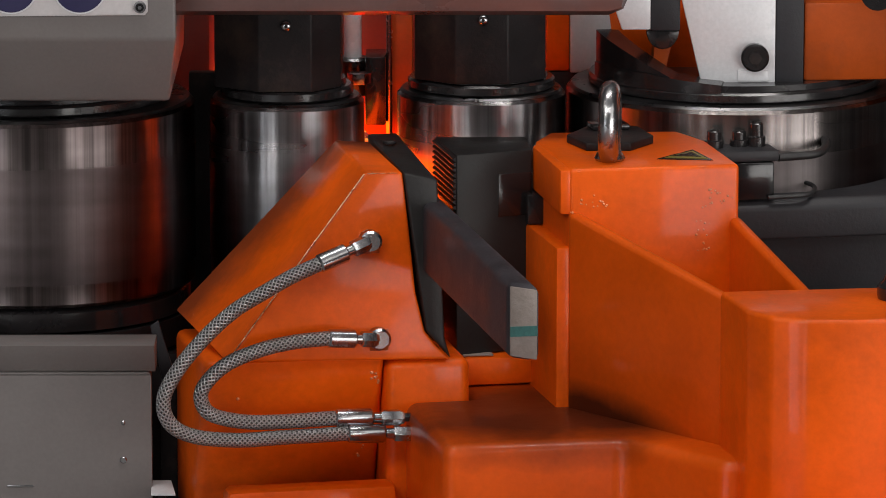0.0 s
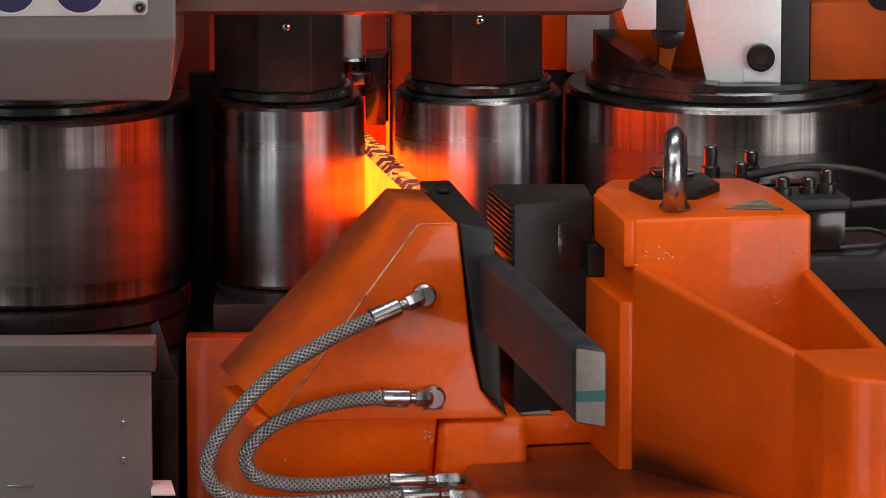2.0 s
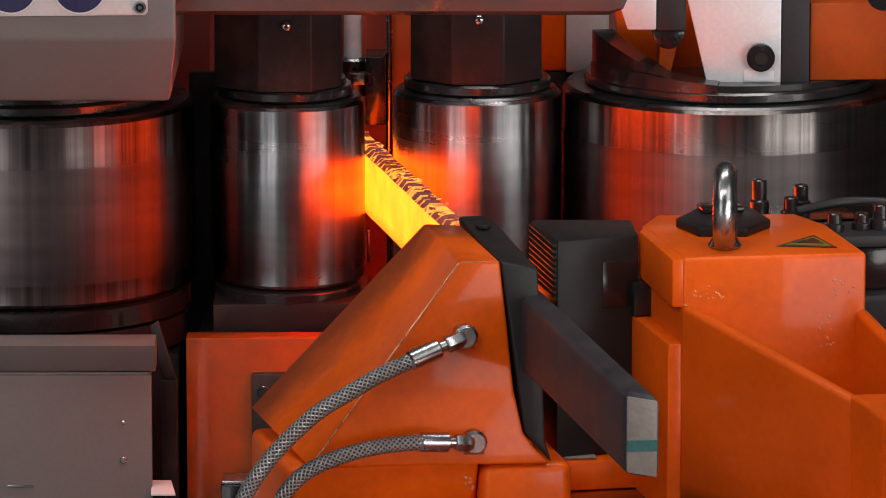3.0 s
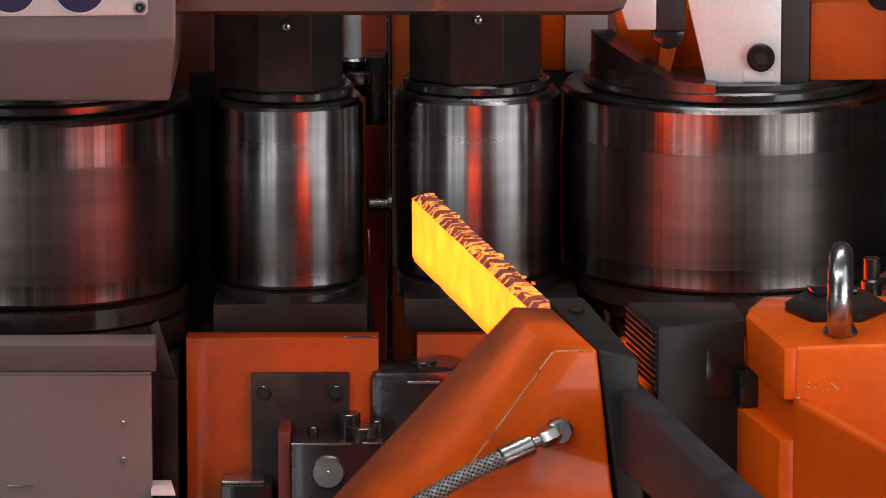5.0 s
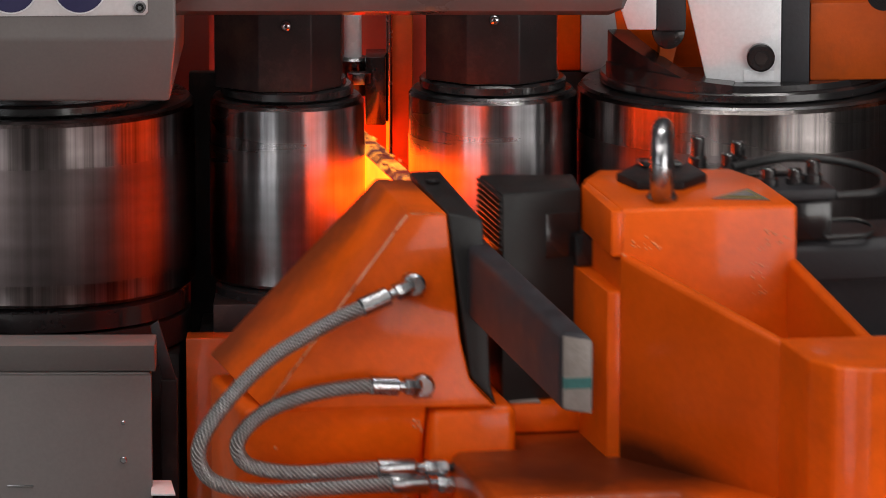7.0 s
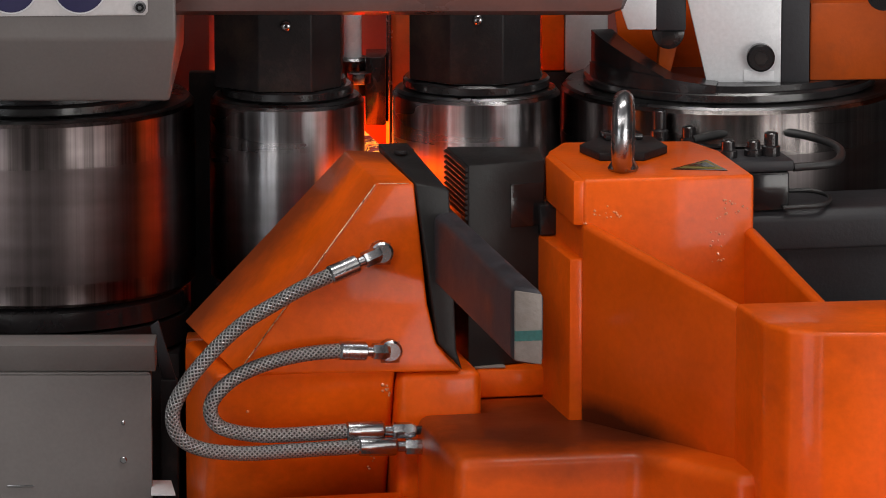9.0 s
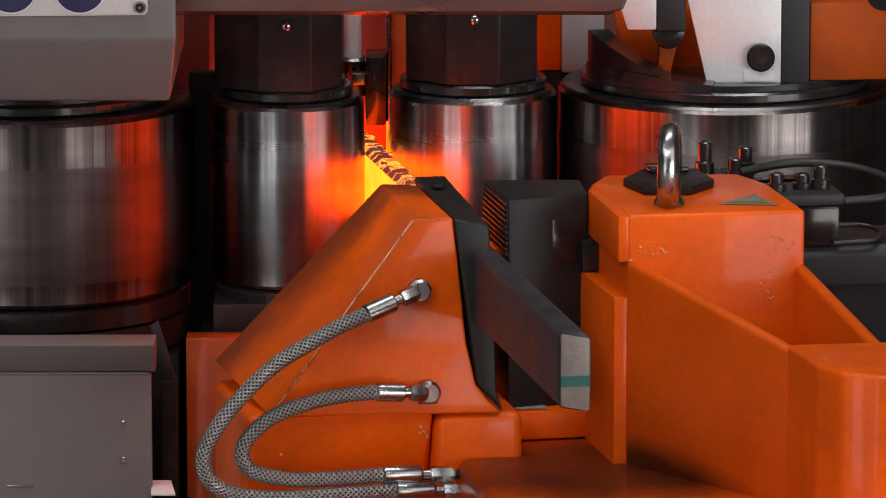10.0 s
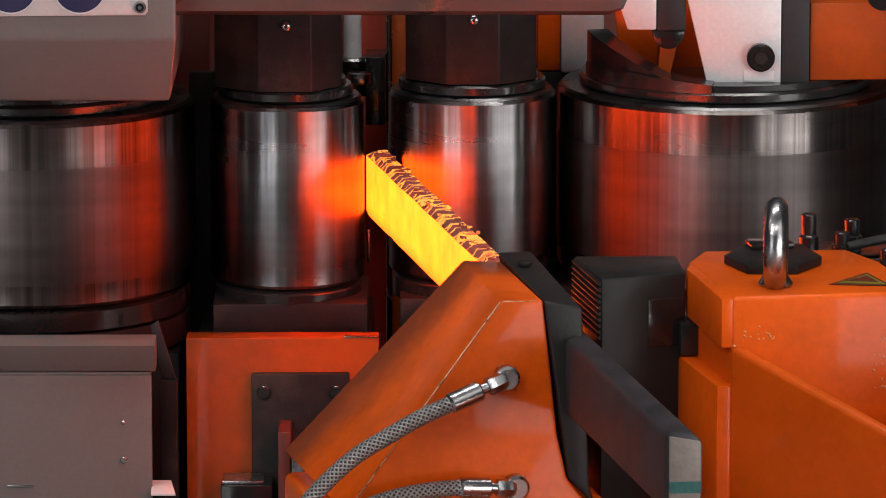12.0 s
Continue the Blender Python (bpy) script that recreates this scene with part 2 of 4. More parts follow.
BEAM_PAINT = surface("dark_brown_beam_paint", (0.14, 0.078, 0.072), 0.30, vary=0.2, scale=4, bump=0.06, coat=0.8)
YELLOW = surface("yellow_warning_print", (0.22, 0.17, 0.015), 0.5, vary=0.2, scale=30)
RUBBER = surface("black_rubber", (0.02, 0.02, 0.021), 0.45, vary=0.3, scale=30, bump=0.1)
CONCRETE = surface("oily_concrete", (0.27, 0.265, 0.26), 0.7, vary=0.25, scale=1.5, fine=60, bump=0.2, stain=(0.05, 0.045, 0.04))
HALL_WALL = surface("hall_wall_sheet", (0.34, 0.34, 0.36), 0.7, vary=0.12, scale=0.8, fine=20, bump=0.05)
STEEL_BIG = [ground_steel("ground_roller_steel", (0.19, 0.167, 0.168), 0.46, 0.06), ground_steel("polished_roller_band", (0.25, 0.225, 0.22), 0.27, 0.14)]
STEEL_DULL = [ground_steel("dull_roller_steel", (0.185, 0.152, 0.154), 0.48, 0.06), ground_steel("dull_roller_band", (0.20, 0.168, 0.167), 0.30, 0.20)]
STEEL_SMALL = [ground_steel("polished_roller_steel", (0.35, 0.34, 0.355), 0.29, 0.06), ground_steel("burnished_roller_band", (0.37, 0.36, 0.375), 0.28, 0.10)]
HOT_SIDE = glowing("glowing_steel", False)
HOT_TOP = glowing("glowing_scaled_steel", True)
BRAID = braid("braided_hose_sleeve")


# ---------------------------------------------------------------- mesh tools
def shade(bm, angle=35):
    bm.normal_update()
    for f in bm.faces:
        f.smooth = True
    for e in bm.edges:
        e.smooth = not (len(e.link_faces) == 2 and e.calc_face_angle(0) > radians(angle))


def mesh_of(name, bm, mat, angle=35):
    shade(bm, angle)
    me = bpy.data.meshes.new(name)
    bm.to_mesh(me)
    bm.free()
    for x in mat if isinstance(mat, (list, tuple)) else [mat]:
        me.materials.append(x)
    return me


def part(name, bm, mat, parent, label="", angle=35):
    ob = new(name, mesh_of(name, bm, mat, angle))
    ob.parent = parent
    return tagged(ob, label)


def thing(name, m, label, category, group="", kind=""):
    ob = new(name)
    ob.empty_display_size = 0.1
    ob.matrix_world = m
    return tagged(ob, label, category, group, kind)


def lone(name, bm, mat, m, label, category, group="", kind=""):
    ob = new(name, mesh_of(name, bm, mat))
    ob.matrix_world = m
    return tagged(ob, label, category, group, kind)


def B():
    return bmesh.new()


def soften(bm, geom_faces, r, seg=2):
    edges = {e for f in geom_faces for e in f.edges if len(e.link_faces) == 2 and e.calc_face_angle(0) > 0.35}
    if r > 0:
        bmesh.ops.bevel(bm, geom=list(edges), offset=r, segments=seg, profile=0.5, affect="EDGES", clamp_overlap=True)


def box(bm, x0, x1, y0, y1, z0, z1, r=0.004):
    return prism(bm, [(x0, y0), (x1, y0), (x1, y1), (x0, y1)], z0, z1, r)


def prism(bm, pts, a0, a1, r=0.004, axis="z", seg=2):
    """pts counter-clockwise in the plane across the axis: (x, y) for z, (x, z) for y, (y, z) for x."""
    put = {"z": lambda p, a: (p[0], p[1], a), "y": lambda p, a: (p[0], a, p[1]), "x": lambda p, a: (a, p[0], p[1])}[axis]
    lo = [bm.verts.new(put(p, a0)) for p in pts]
    hi = [bm.verts.new(put(p, a1)) for p in pts]
    n = len(pts)
    faces = [bm.faces.new(lo[::-1]), bm.faces.new(hi)]
    faces += [bm.faces.new((lo[i], lo[(i + 1) % n], hi[(i + 1) % n], hi[i])) for i in range(n)]
    bmesh.ops.recalc_face_normals(bm, faces=faces)
    soften(bm, faces, r, seg)
    return bm


def hull(bm, lower, upper, r=0.004, seg=2):
    """A solid between two loops of equal count."""
    lo, hi = [bm.verts.new(p) for p in lower], [bm.verts.new(p) for p in upper]
    n = len(lo)
    faces = [bm.faces.new(lo[::-1]), bm.faces.new(hi)]
    faces += [bm.faces.new((lo[i], lo[(i + 1) % n], hi[(i + 1) % n], hi[i])) for i in range(n)]
    bmesh.ops.recalc_face_normals(bm, faces=faces)
    soften(bm, faces, r, seg)
    return bm


def lathe(bm, profile, n=64, m=Matrix()):
    """Turns (radius, height) pairs round z."""
    loops = []
    for rad, z in profile:
        loops.append([bm.verts.new(m @ Vector((rad * math.cos(2 * math.pi * i / n), rad * math.sin(2 * math.pi * i / n), z))) for i in range(n)])
    faces = []
    for a, b in zip(loops, loops[1:]):
        faces += [bm.faces.new((a[i], a[(i + 1) % n], b[(i + 1) % n], b[i])) for i in range(n)]
    faces += [bm.faces.new(loops[0][::-1]), bm.faces.new(loops[-1])]
    bmesh.ops.recalc_face_normals(bm, faces=faces)
    return bm


def disc(bm, at, rad, depth, way="y", n=24, r=0.0015):
    """A short round peg that starts at the given point and goes towards -y, +z or +x."""
    turn = {"y": Matrix.Rotation(radians(90), 4, "X"), "z": Matrix(), "x": Matrix.Rotation(radians(90), 4, "Y")}[way]
    return lathe(bm, [(rad, 0), (rad, depth - r), (rad - r, depth)], n, Matrix.Translation(at) @ turn)


def smooth_path(pts, steps=10):
    pts = [Vector(p) for p in pts]
    full = [2 * pts[0] - pts[1], *pts, 2 * pts[-1] - pts[-2]]
    out = []
    for i in range(1, len(full) - 2):
        p0, p1, p2, p3 = full[i - 1:i + 3]
        for k in range(steps):
            t = k / steps
            out.append(0.5 * (2 * p1 + (p2 - p0) * t + (2 * p0 - 5 * p1 + 4 * p2 - p3) * t * t + (3 * p1 - p0 - 3 * p2 + p3) * t ** 3))
    return out + [pts[-1]]


def tube(bm, pts, rad, n=14, weave=0.0):
    """A round tube along pts, with caps; weave: uv turns a metre for a sleeve."""
    uvl = bm.loops.layers.uv.new("UVMap") if weave else None
    rings, along, normal = [], [0.0], None
    for i, p in enumerate(pts):
        d = (pts[min(i + 1, len(pts) - 1)] - pts[max(i - 1, 0)]).normalized()
        if normal is None:
            normal = d.orthogonal().normalized()
        normal = (normal - d * normal.dot(d)).normalized()
        side = d.cross(normal)
        rings.append([bm.verts.new(p + (normal * math.cos(2 * math.pi * k / n) + side * math.sin(2 * math.pi * k / n)) * rad) for k in range(n)])
        if i:
            along.append(along[-1] + (p - pts[i - 1]).length)
    faces = []
    for j, (a, b) in enumerate(zip(rings, rings[1:])):
        for k in range(n):
            f = bm.faces.new((a[k], a[(k + 1) % n], b[(k + 1) % n], b[k]))
            faces.append(f)
            if uvl:
                for lp, (s, t) in zip(f.loops, ((k, j), (k + 1, j), (k + 1, j + 1), (k, j + 1))):
                    lp[uvl].uv = (s / n * weave * 2 * math.pi * rad, along[t] * weave)
    bm.faces.new(rings[0][::-1])
    bm.faces.new(rings[-1])
    bm.normal_update()
    return bm


def hexagon(cx, cz, rad, turn=0.0):
    return [(cx + rad * math.cos(radians(turn + 60 * k)), cz + rad * math.sin(radians(turn + 60 * k))) for k in range(6)]


# ---------------------------------------------------------------- the hall
def hall():
    bm = B(); box(bm, -14, 14, -16, 14, -0.2, 0.0, 0)
    lone("floor", bm, CONCRETE, Matrix(), "oily grey concrete hall floor", "floor", kind="structure")
    bm = B(); box(bm, -14, 14, -16, 14, 7.0, 7.2, 0)
    lone("ceiling", bm, HALL_WALL, Matrix(), "dark sheet-metal hall roof", "ceiling", kind="structure")
    for nm, a in (("wall_north", (-14, 14, 13.8, 14)), ("wall_south", (-14, 14, -16, -15.8)),
                  ("wall_west", (-14.2, -14, -16, 14)), ("wall_east", (14, 14.2, -16, 14))):
        bm = B(); box(bm, *a, 0.0, 7.0, 0)
        lone(nm, bm, HALL_WALL, Matrix(), "plain grey sheet-metal hall wall", "wall", kind="structure")


# ---------------------------------------------------------------- rollers
ROLL_LOW, ROLL_TOP = 1.153, 1.474


def roller(name, x, y, rad, mat, label):
    """A standing work roll with rims, collars above and a neck below."""
    t = thing(name, pose(x, y, 0), label, "roller", "bending rollers")
    h0, h1, e = ROLL_LOW, ROLL_TOP, 0.006
    body = part("roll_body", lathe(B(), [(rad - 0.02, h0), (rad - e, h0), (rad - 0.001, h0 + e), (rad - 0.001, h0 + 0.04), (rad, h0 + 0.042),
                                  (rad, h1 - 0.078), (rad - 0.0008, h1 - 0.076), (rad - 0.0008, h1 - e), (rad - e, h1), (rad * 0.6, h1)], 128), mat, t)
    for poly in body.data.polygons:
        if poly.center.z > h1 - 0.077 or poly.center.z < h0 + 0.041:
            poly.material_index = 1
    part("rim_ring", lathe(B(), [(rad * 0.6, h1 + 0.0005), (rad - 0.006, h1 + 0.0005), (rad - 0.010, h1 + 0.005), (rad * 0.7, h1 + 0.006)], 96), RIM, t)
    k = rad - (0.020 if rad < 0.2 else 0.040)
    part("collar", lathe(B(), [(k * 0.6, h1 + 0.006), (k - 0.003, h1 + 0.006), (k, h1 + 0.009), (k, h1 + 0.021), (k - 0.004, h1 + 0.025),
                               (k - 0.012, h1 + 0.026), (k - 0.014, h1 + 0.036), (k * 0.5, h1 + 0.038)], 96), BLACK, t, "glossy black oiled collar")
    w = rad * (0.90 if x > 0.3 else 0.95)
    part("neck", lathe(B(), [(w - 0.02, h0 - 0.05), (w, h0 - 0.045), (w, h0 - 0.012), (w - 0.006, h0 - 0.004), (w - 0.014, h0)], 96), BLACK, t)
    return t


def bearing_housing(t, left, right, y_front, z0, z1):
    """An eight-sided housing above a small roller, with its grub screw."""
    c = 0.046
    pts = [(-left, y_front + 0.06), (-c, y_front), (c, y_front), (right, y_front + 0.06), (right, 0.12), (-left, 0.12)]
    hs = part("bearing_housing", prism(B(), pts, z0, z1, 0.003), DARK, t, "dark faceted steel bearing housing")
    sc = part("grub_screw", lathe(B(), [(0.010, 0), (0.010, 0.003), (0.0085, 0.006), (0.006, 0.008), (0.003, 0.009)], 24, Matrix.Translation((0.002, y_front, 1.617)) @ Matrix.Rotation(radians(90), 4, "X")), CHROME, hs)
    part("hex_socket", disc(B(), (0.002, y_front - 0.0085, 1.617), 0.0028, 0.001, n=6, r=0.0003), BLACK, hs)
    return hs


def rollers():
    r1 = roller("large_roller", -0.721, -0.018, 0.285, STEEL_DULL, "large dark ground-steel work roller under the grey housing")
    r2 = roller("small_roller", -0.2745, 0.0, 0.137, STEEL_SMALL, "polished steel work roller in front of the hot bar")
    r3 = roller("small_roller", 0.061, 0.080, 0.150, STEEL_SMALL, "polished steel work roller on the sliding side")
    r4 = roller("large_roller", 0.512, 0.135, 0.300, STEEL_BIG, "large dark ground-steel work roller on the sliding side")
    bearing_housing(r2, 0.125, 0.096, -0.115, 1.500, 1.70)
    bearing_housing(r3, 0.118, 0.112, -0.125, 1.502, 1.70)
    # wedge-shaped cam on the second large roller, in two tiers
    def arc_wall(bm, r_out, r_in, a0, a1, low, height, n=26):
        rows = []
        for rr, top in ((r_out, 0), (r_out, 1), (r_in, 1), (r_in, 0)):
            rows.append([bm.verts.new((rr * math.cos(radians(a0 + (a1 - a0) * i / n)), rr * math.sin(radians(a0 + (a1 - a0) * i / n)),
                                       height(i / n) if top else low)) for i in range(n + 1)])
        for a, b in zip(rows, rows[1:] + rows[:1]):
            for i in range(n):
                bm.faces.new((a[i], a[i + 1], b[i + 1], b[i]))
        for i in (0, n):
            bm.faces.new([q[i] for q in rows])
        bmesh.ops.recalc_face_normals(bm, faces=bm.faces[:])
        return bm
    part("cam_wedge", arc_wall(B(), 0.258, 0.20, 194, 262, 1.498, lambda f: 1.513 + 0.012 * min(1.0, 2.2 * (1 - f))), BLACK, r4, "glossy black rising cam wedge")
    part("cam_tip", arc_wall(B(), 0.253, 0.215, 192, 245, 1.498, lambda f: 1.508 + 0.072 * (math.cos(radians(248)) - math.cos(radians(192 + 53 * f))) / (math.cos(radians(248)) - math.cos(radians(192)))), BLACK, r4)
    part("lower_ring", lathe(B(), [(0.2, 1.0695), (0.222, 1.0695), (0.226, 1.073), (0.226, 1.102), (0.2, 1.103)], 96), DARK, r4)
    part("lower_ring", lathe(B(), [(0.2, 1.05), (0.268, 1.05), (0.274, 1.055), (0.274, 1.102), (0.2, 1.103)], 96), DARK, r1)
    # square bearing blocks under the small rollers
    part("bearing_block", prism(B(), [(-0.128, -0.135), (0.142, -0.125), (0.142, 0.12), (-0.128, 0.12)], 1.064, 1.128, 0.004), DARK, r2)
    part("bearing_block", prism(B(), [(-0.128, -0.135), (0.18, -0.125), (0.18, 0.12), (-0.128, 0.12)], 1.064, 1.122, 0.004), DARK, r3)
    return r3, r4


# ---------------------------------------------------------------- fixed frame of the machine
def machine_frame():
    t = thing("machine_frame", Matrix(), "dark brown and orange steel frame of the rolling machine", "machine frame")
    part("top_beam", box(B(), -0.62, 0.318, -0.318, -0.13, 1.662, 1.79, 0.036), BEAM_PAINT, t, "dark brown glossy crossbeam")
    part("rear_column", box(B(), -0.64, -0.42, 0.25, 0.6, 0.0, 1.66, 0.006), RED_OXIDE, t)
    part("rear_column", box(B(), -0.10, -0.055, 0.36, 0.6, 0.0, 1.66, 0.004), ORANGE_OLD, t)
    # added dark plate that hides the lit column between the rollers
    part("glow_blocker", box(B(), -0.452, -0.378, 0.10, 0.125, 1.0, 1.50, 0.003), DARK, t, "dark plate added to block glow between the rollers")
    part("rear_plate", box(B(), -0.75, 1.2, 1.75, 1.80, 0.0, 2.0, 0.004), RED_OXIDE, t)
    part("rear_guard", box(B(), -0.165, 0.16, 0.46, 0.49, 0.0, 1.66, 0.004), GUARD_RED, t, "red-brown guard plate beside the bar's way out")
    part("guide_post", lathe(B(), [(0.016, 1.49), (0.016, 1.66)], 32, Matrix.Translation((-0.164, 0.34, 0))), WHITE, t, "pale enamelled guide post")
    part("guide_post", lathe(B(), [(0.006, 0.9), (0.006, 1.66)], 20, Matrix.Translation((-0.098, 0.34, 0))), CHROME, t)
    part("post_socket", lathe(B(), [(0.026, 1.42), (0.030, 1.43), (0.030, 1.485), (0.026, 1.49)], 32, Matrix.Translation((-0.164, 0.34, 0))), RIM, t)
    part("post_nut", prism(B(), hexagon(-0.152, 0.27, 0.022), 1.452, 1.472, 0.002), CHROME, t)
    part("stop_block", box(B(), -0.141, -0.104, 0.30, 0.40, 1.37, 1.495, 0.003), BLACK, t, "black stop block behind the nip")
    # cross pin and clips behind the nip
    part("cross_pin", lathe(B(), [(0.010, 0), (0.012, 0.002), (0.012, 0.05), (0.010, 0.052)], 20, Matrix.Translation((-0.135, 0.20, 1.242)) @ Matrix.Rotation(radians(90), 4, "Y")), RIM, t)
    part("pin_collar", lathe(B(), [(0.018, 0), (0.020, 0.002), (0.020, 0.010), (0.018, 0.012)], 24, Matrix.Translation((-0.100, 0.20, 1.242)) @ Matrix.Rotation(radians(90), 4, "Y")), RIM, t)
    part("guide_strip", box(B(), -0.137, -0.131, 0.18, 0.20, 1.14, 1.20, 0.001), CHROME, t)
    part("guide_strip", box(B(), -0.090, -0.083, 0.18, 0.20, 1.14, 1.20, 0.001), CHROME, t)
    # pedestal under the first small roller
    ped = part("pedestal", prism(B(), [(-0.447, -0.205), (-0.112, -0.198), (-0.112, -0.148), (-0.447, -0.148)], 0.0, 1.082, 0.003), ORANGE_OLD, t, "orange painted pedestal block")
    cp = part("cover_plate", prism(B(), [(-0.333, -0.222), (-0.163, -0.219), (-0.163, -0.199), (-0.333, -0.203)], 0.55, 1.022, 0.003), DARK, t, "dark steel cover plate")
    for x in (-0.312, -0.186):
        part("bolt", disc(B(), (x, -0.221, 0.99), 0.012, 0.008, n=20), BLACK, cp)
    # bright strip put in for the glint on the pedestal's edge
    part("glint_strip", box(B(), -0.172, -0.1125, -0.2005, -0.192, 1.0822, 1.0842, 0.0005), CHROME, t, "bright strip put in for an edge glint")
    part("pedestal_core", box(B(), -0.43, -0.125, -0.1475, 0.25, 0.0, 1.0635, 0.004), DARK, t, "dark cast pedestal core")
    part("pedestal", prism(B(), [(-0.046, -0.10), (0.30, -0.085), (0.30, -0.06), (-0.046, -0.075)], 0.0, 1.066, 0.003), ORANGE_OLD, t)
    part("pedestal_core", box(B(), -0.03, 0.29, -0.0595, 0.30, 0.0, 1.0635, 0.004), DARK, t)
    part("bed_plate", prism(B(), [(0.31, -0.16), (1.2, -0.10), (1.2, -0.06), (0.31, -0.12)], 0.0, 1.068, 0.003), ORANGE_OLD, t)
    part("bed_core", box(B(), 0.31, 1.2, -0.0595, 0.5, 0.0, 1.049, 0.006), DARK, t)
    part("bed_plate", prism(B(), [(-1.2, -0.16), (-0.46, -0.16), (-0.46, 0.5), (-1.2, 0.5)], 0.0, 1.045, 0.006), DARK, t)
    # lean strut beside the grey cabinet
    part("strut", hull(B(), [(-0.486, -0.26, 1.02), (-0.462, -0.26, 1.02), (-0.462, -0.25, 1.02), (-0.486, -0.25, 1.02)],
                       [(-0.506, -0.26, 1.115), (-0.492, -0.26, 1.125), (-0.492, -0.25, 1.125), (-0.506, -0.25, 1.115)], 0.002), SLATE, t)
    part("strut_foot", box(B(), -0.488, -0.46, -0.27, -0.24, 0.0, 1.0205, 0.002), DARK, t)
    return t


def left_housing():
    t = thing("roller_housing", Matrix(), "warm grey painted sheet housing above the large roller", "housing")
    prof = [(-0.40, 1.638), (-0.40, 2.0), (0.2, 2.0), (0.2, 1.53), (-0.335, 1.522)]
    b0 = part("housing_body", hull(B(), [(-1.3, y, z) for y, z in prof], [(-0.449 - (0.016 if z < 1.6 else 0), y, z) for y, z in prof], 0.006, 3), GREY_PAINT, t)
    part("label_plate", prism(B(), [(-1.2, 1.674), (-0.502, 1.680), (-0.497, 1.686), (-0.497, 1.95), (-1.2, 1.95)], -0.4035, -0.3995, 0.001, "y"), LIGHT_GREY, t, "pale grey label plate with two dark blue ovals")
    for x in (-0.727, -0.611):
        bm = B()
        lathe(bm, [(0.0458, 0), (0.0458, 0.0016)], 40, Matrix.Translation((x, -0.4034, 1.728)) @ Matrix.Rotation(radians(90), 4, "X"))
        part("oval_mark", bm, WHITE, t)
        bm = B()
        lathe(bm, [(0.043, 0), (0.043, 0.0014)], 40, Matrix.Translation((x, -0.4052, 1.728)) @ Matrix.Rotation(radians(90), 4, "X"))
        part("oval_mark", bm, NAVY, t)
    s = part("screw", lathe(B(), [(0.0105, 0), (0.0105, 0.003), (0.0085, 0.006), (0.003, 0.006)], 28,
                            Matrix.Translation((-0.510, -0.4034, 1.694)) @ Matrix.Rotation(radians(90), 4, "X")), CHROME, t)
    part("screw_ring", lathe(B(), [(0.0068, 0), (0.0068, 0.0015)], 28, Matrix.Translation((-0.510, -0.4092, 1.694)) @ Matrix.Rotation(radians(90), 4, "X")), BLACK, s)
    part("screw_socket", lathe(B(), [(0.0035, 0), (0.0035, 0.001)], 6, Matrix.Translation((-0.510, -0.4105, 1.694)) @ Matrix.Rotation(radians(90), 4, "X")), CHROME, s)


def left_cabinet():
    t = thing("grey_cabinet", Matrix(), "grey painted sheet-metal cabinet below the large roller", "cabinet")
    part("cabinet_body", prism(B(), [(-1.3, -0.40), (-0.499, -0.40), (-0.499, -0.35), (-1.3, -0.35)], 0.0, 1.065, 0.004), GREY_PAINT, t)
    prof = [(-0.402, 1.066), (-0.428, 1.117), (-0.35, 1.120), (-0.35, 1.066)]
    part("cabinet_top", hull(B(), [(-1.3, y, z - 0.002) for y, z in prof], [(-0.490, y, z) for y, z in prof], 0.0016), GREY_PAINT, t, "grey folded lid edge")
    part("front_panel", box(B(), -1.3, -0.497, -0.409, -0.3995, 0.1, 1.061, 0.002), GREY_PAINT, t)
    for z in (0.978, 0.913):
        part("panel_screw", disc(B(), (-0.546, -0.409, z), 0.006 if z < 0.95 else 0.0035, 0.003, n=16), CHROME, t)
    part("door_slot", box(B(), -0.745, -0.70, -0.411, -0.4085, 0.866, 0.869, 0.0005), CHROME, t)


def slide_side():
    """The sliding side of the frame that carries the second pair of rollers."""
    t = thing("roller_slide", Matrix(), "orange and grey sliding frame behind the second roller pair", "slide")
    part("slide_column", box(B(), 0.180, 0.222, 0.30, 0.5, 1.47, 1.66, 0.003), ORANGE, t)
    # the column's lower length, split off and coloured dark
    part("column_low", box(B(), 0.178, 0.30, 0.301, 0.499, 1.06, 1.4695, 0.003), DARK, t, "dark lower length of the slide column")
    part("slide_plate", box(B(), 0.2225, 0.30, 0.28, 0.36, 1.47, 1.66, 0.003), LIGHT_GREY, t, "pale grey slide plate")
    return t


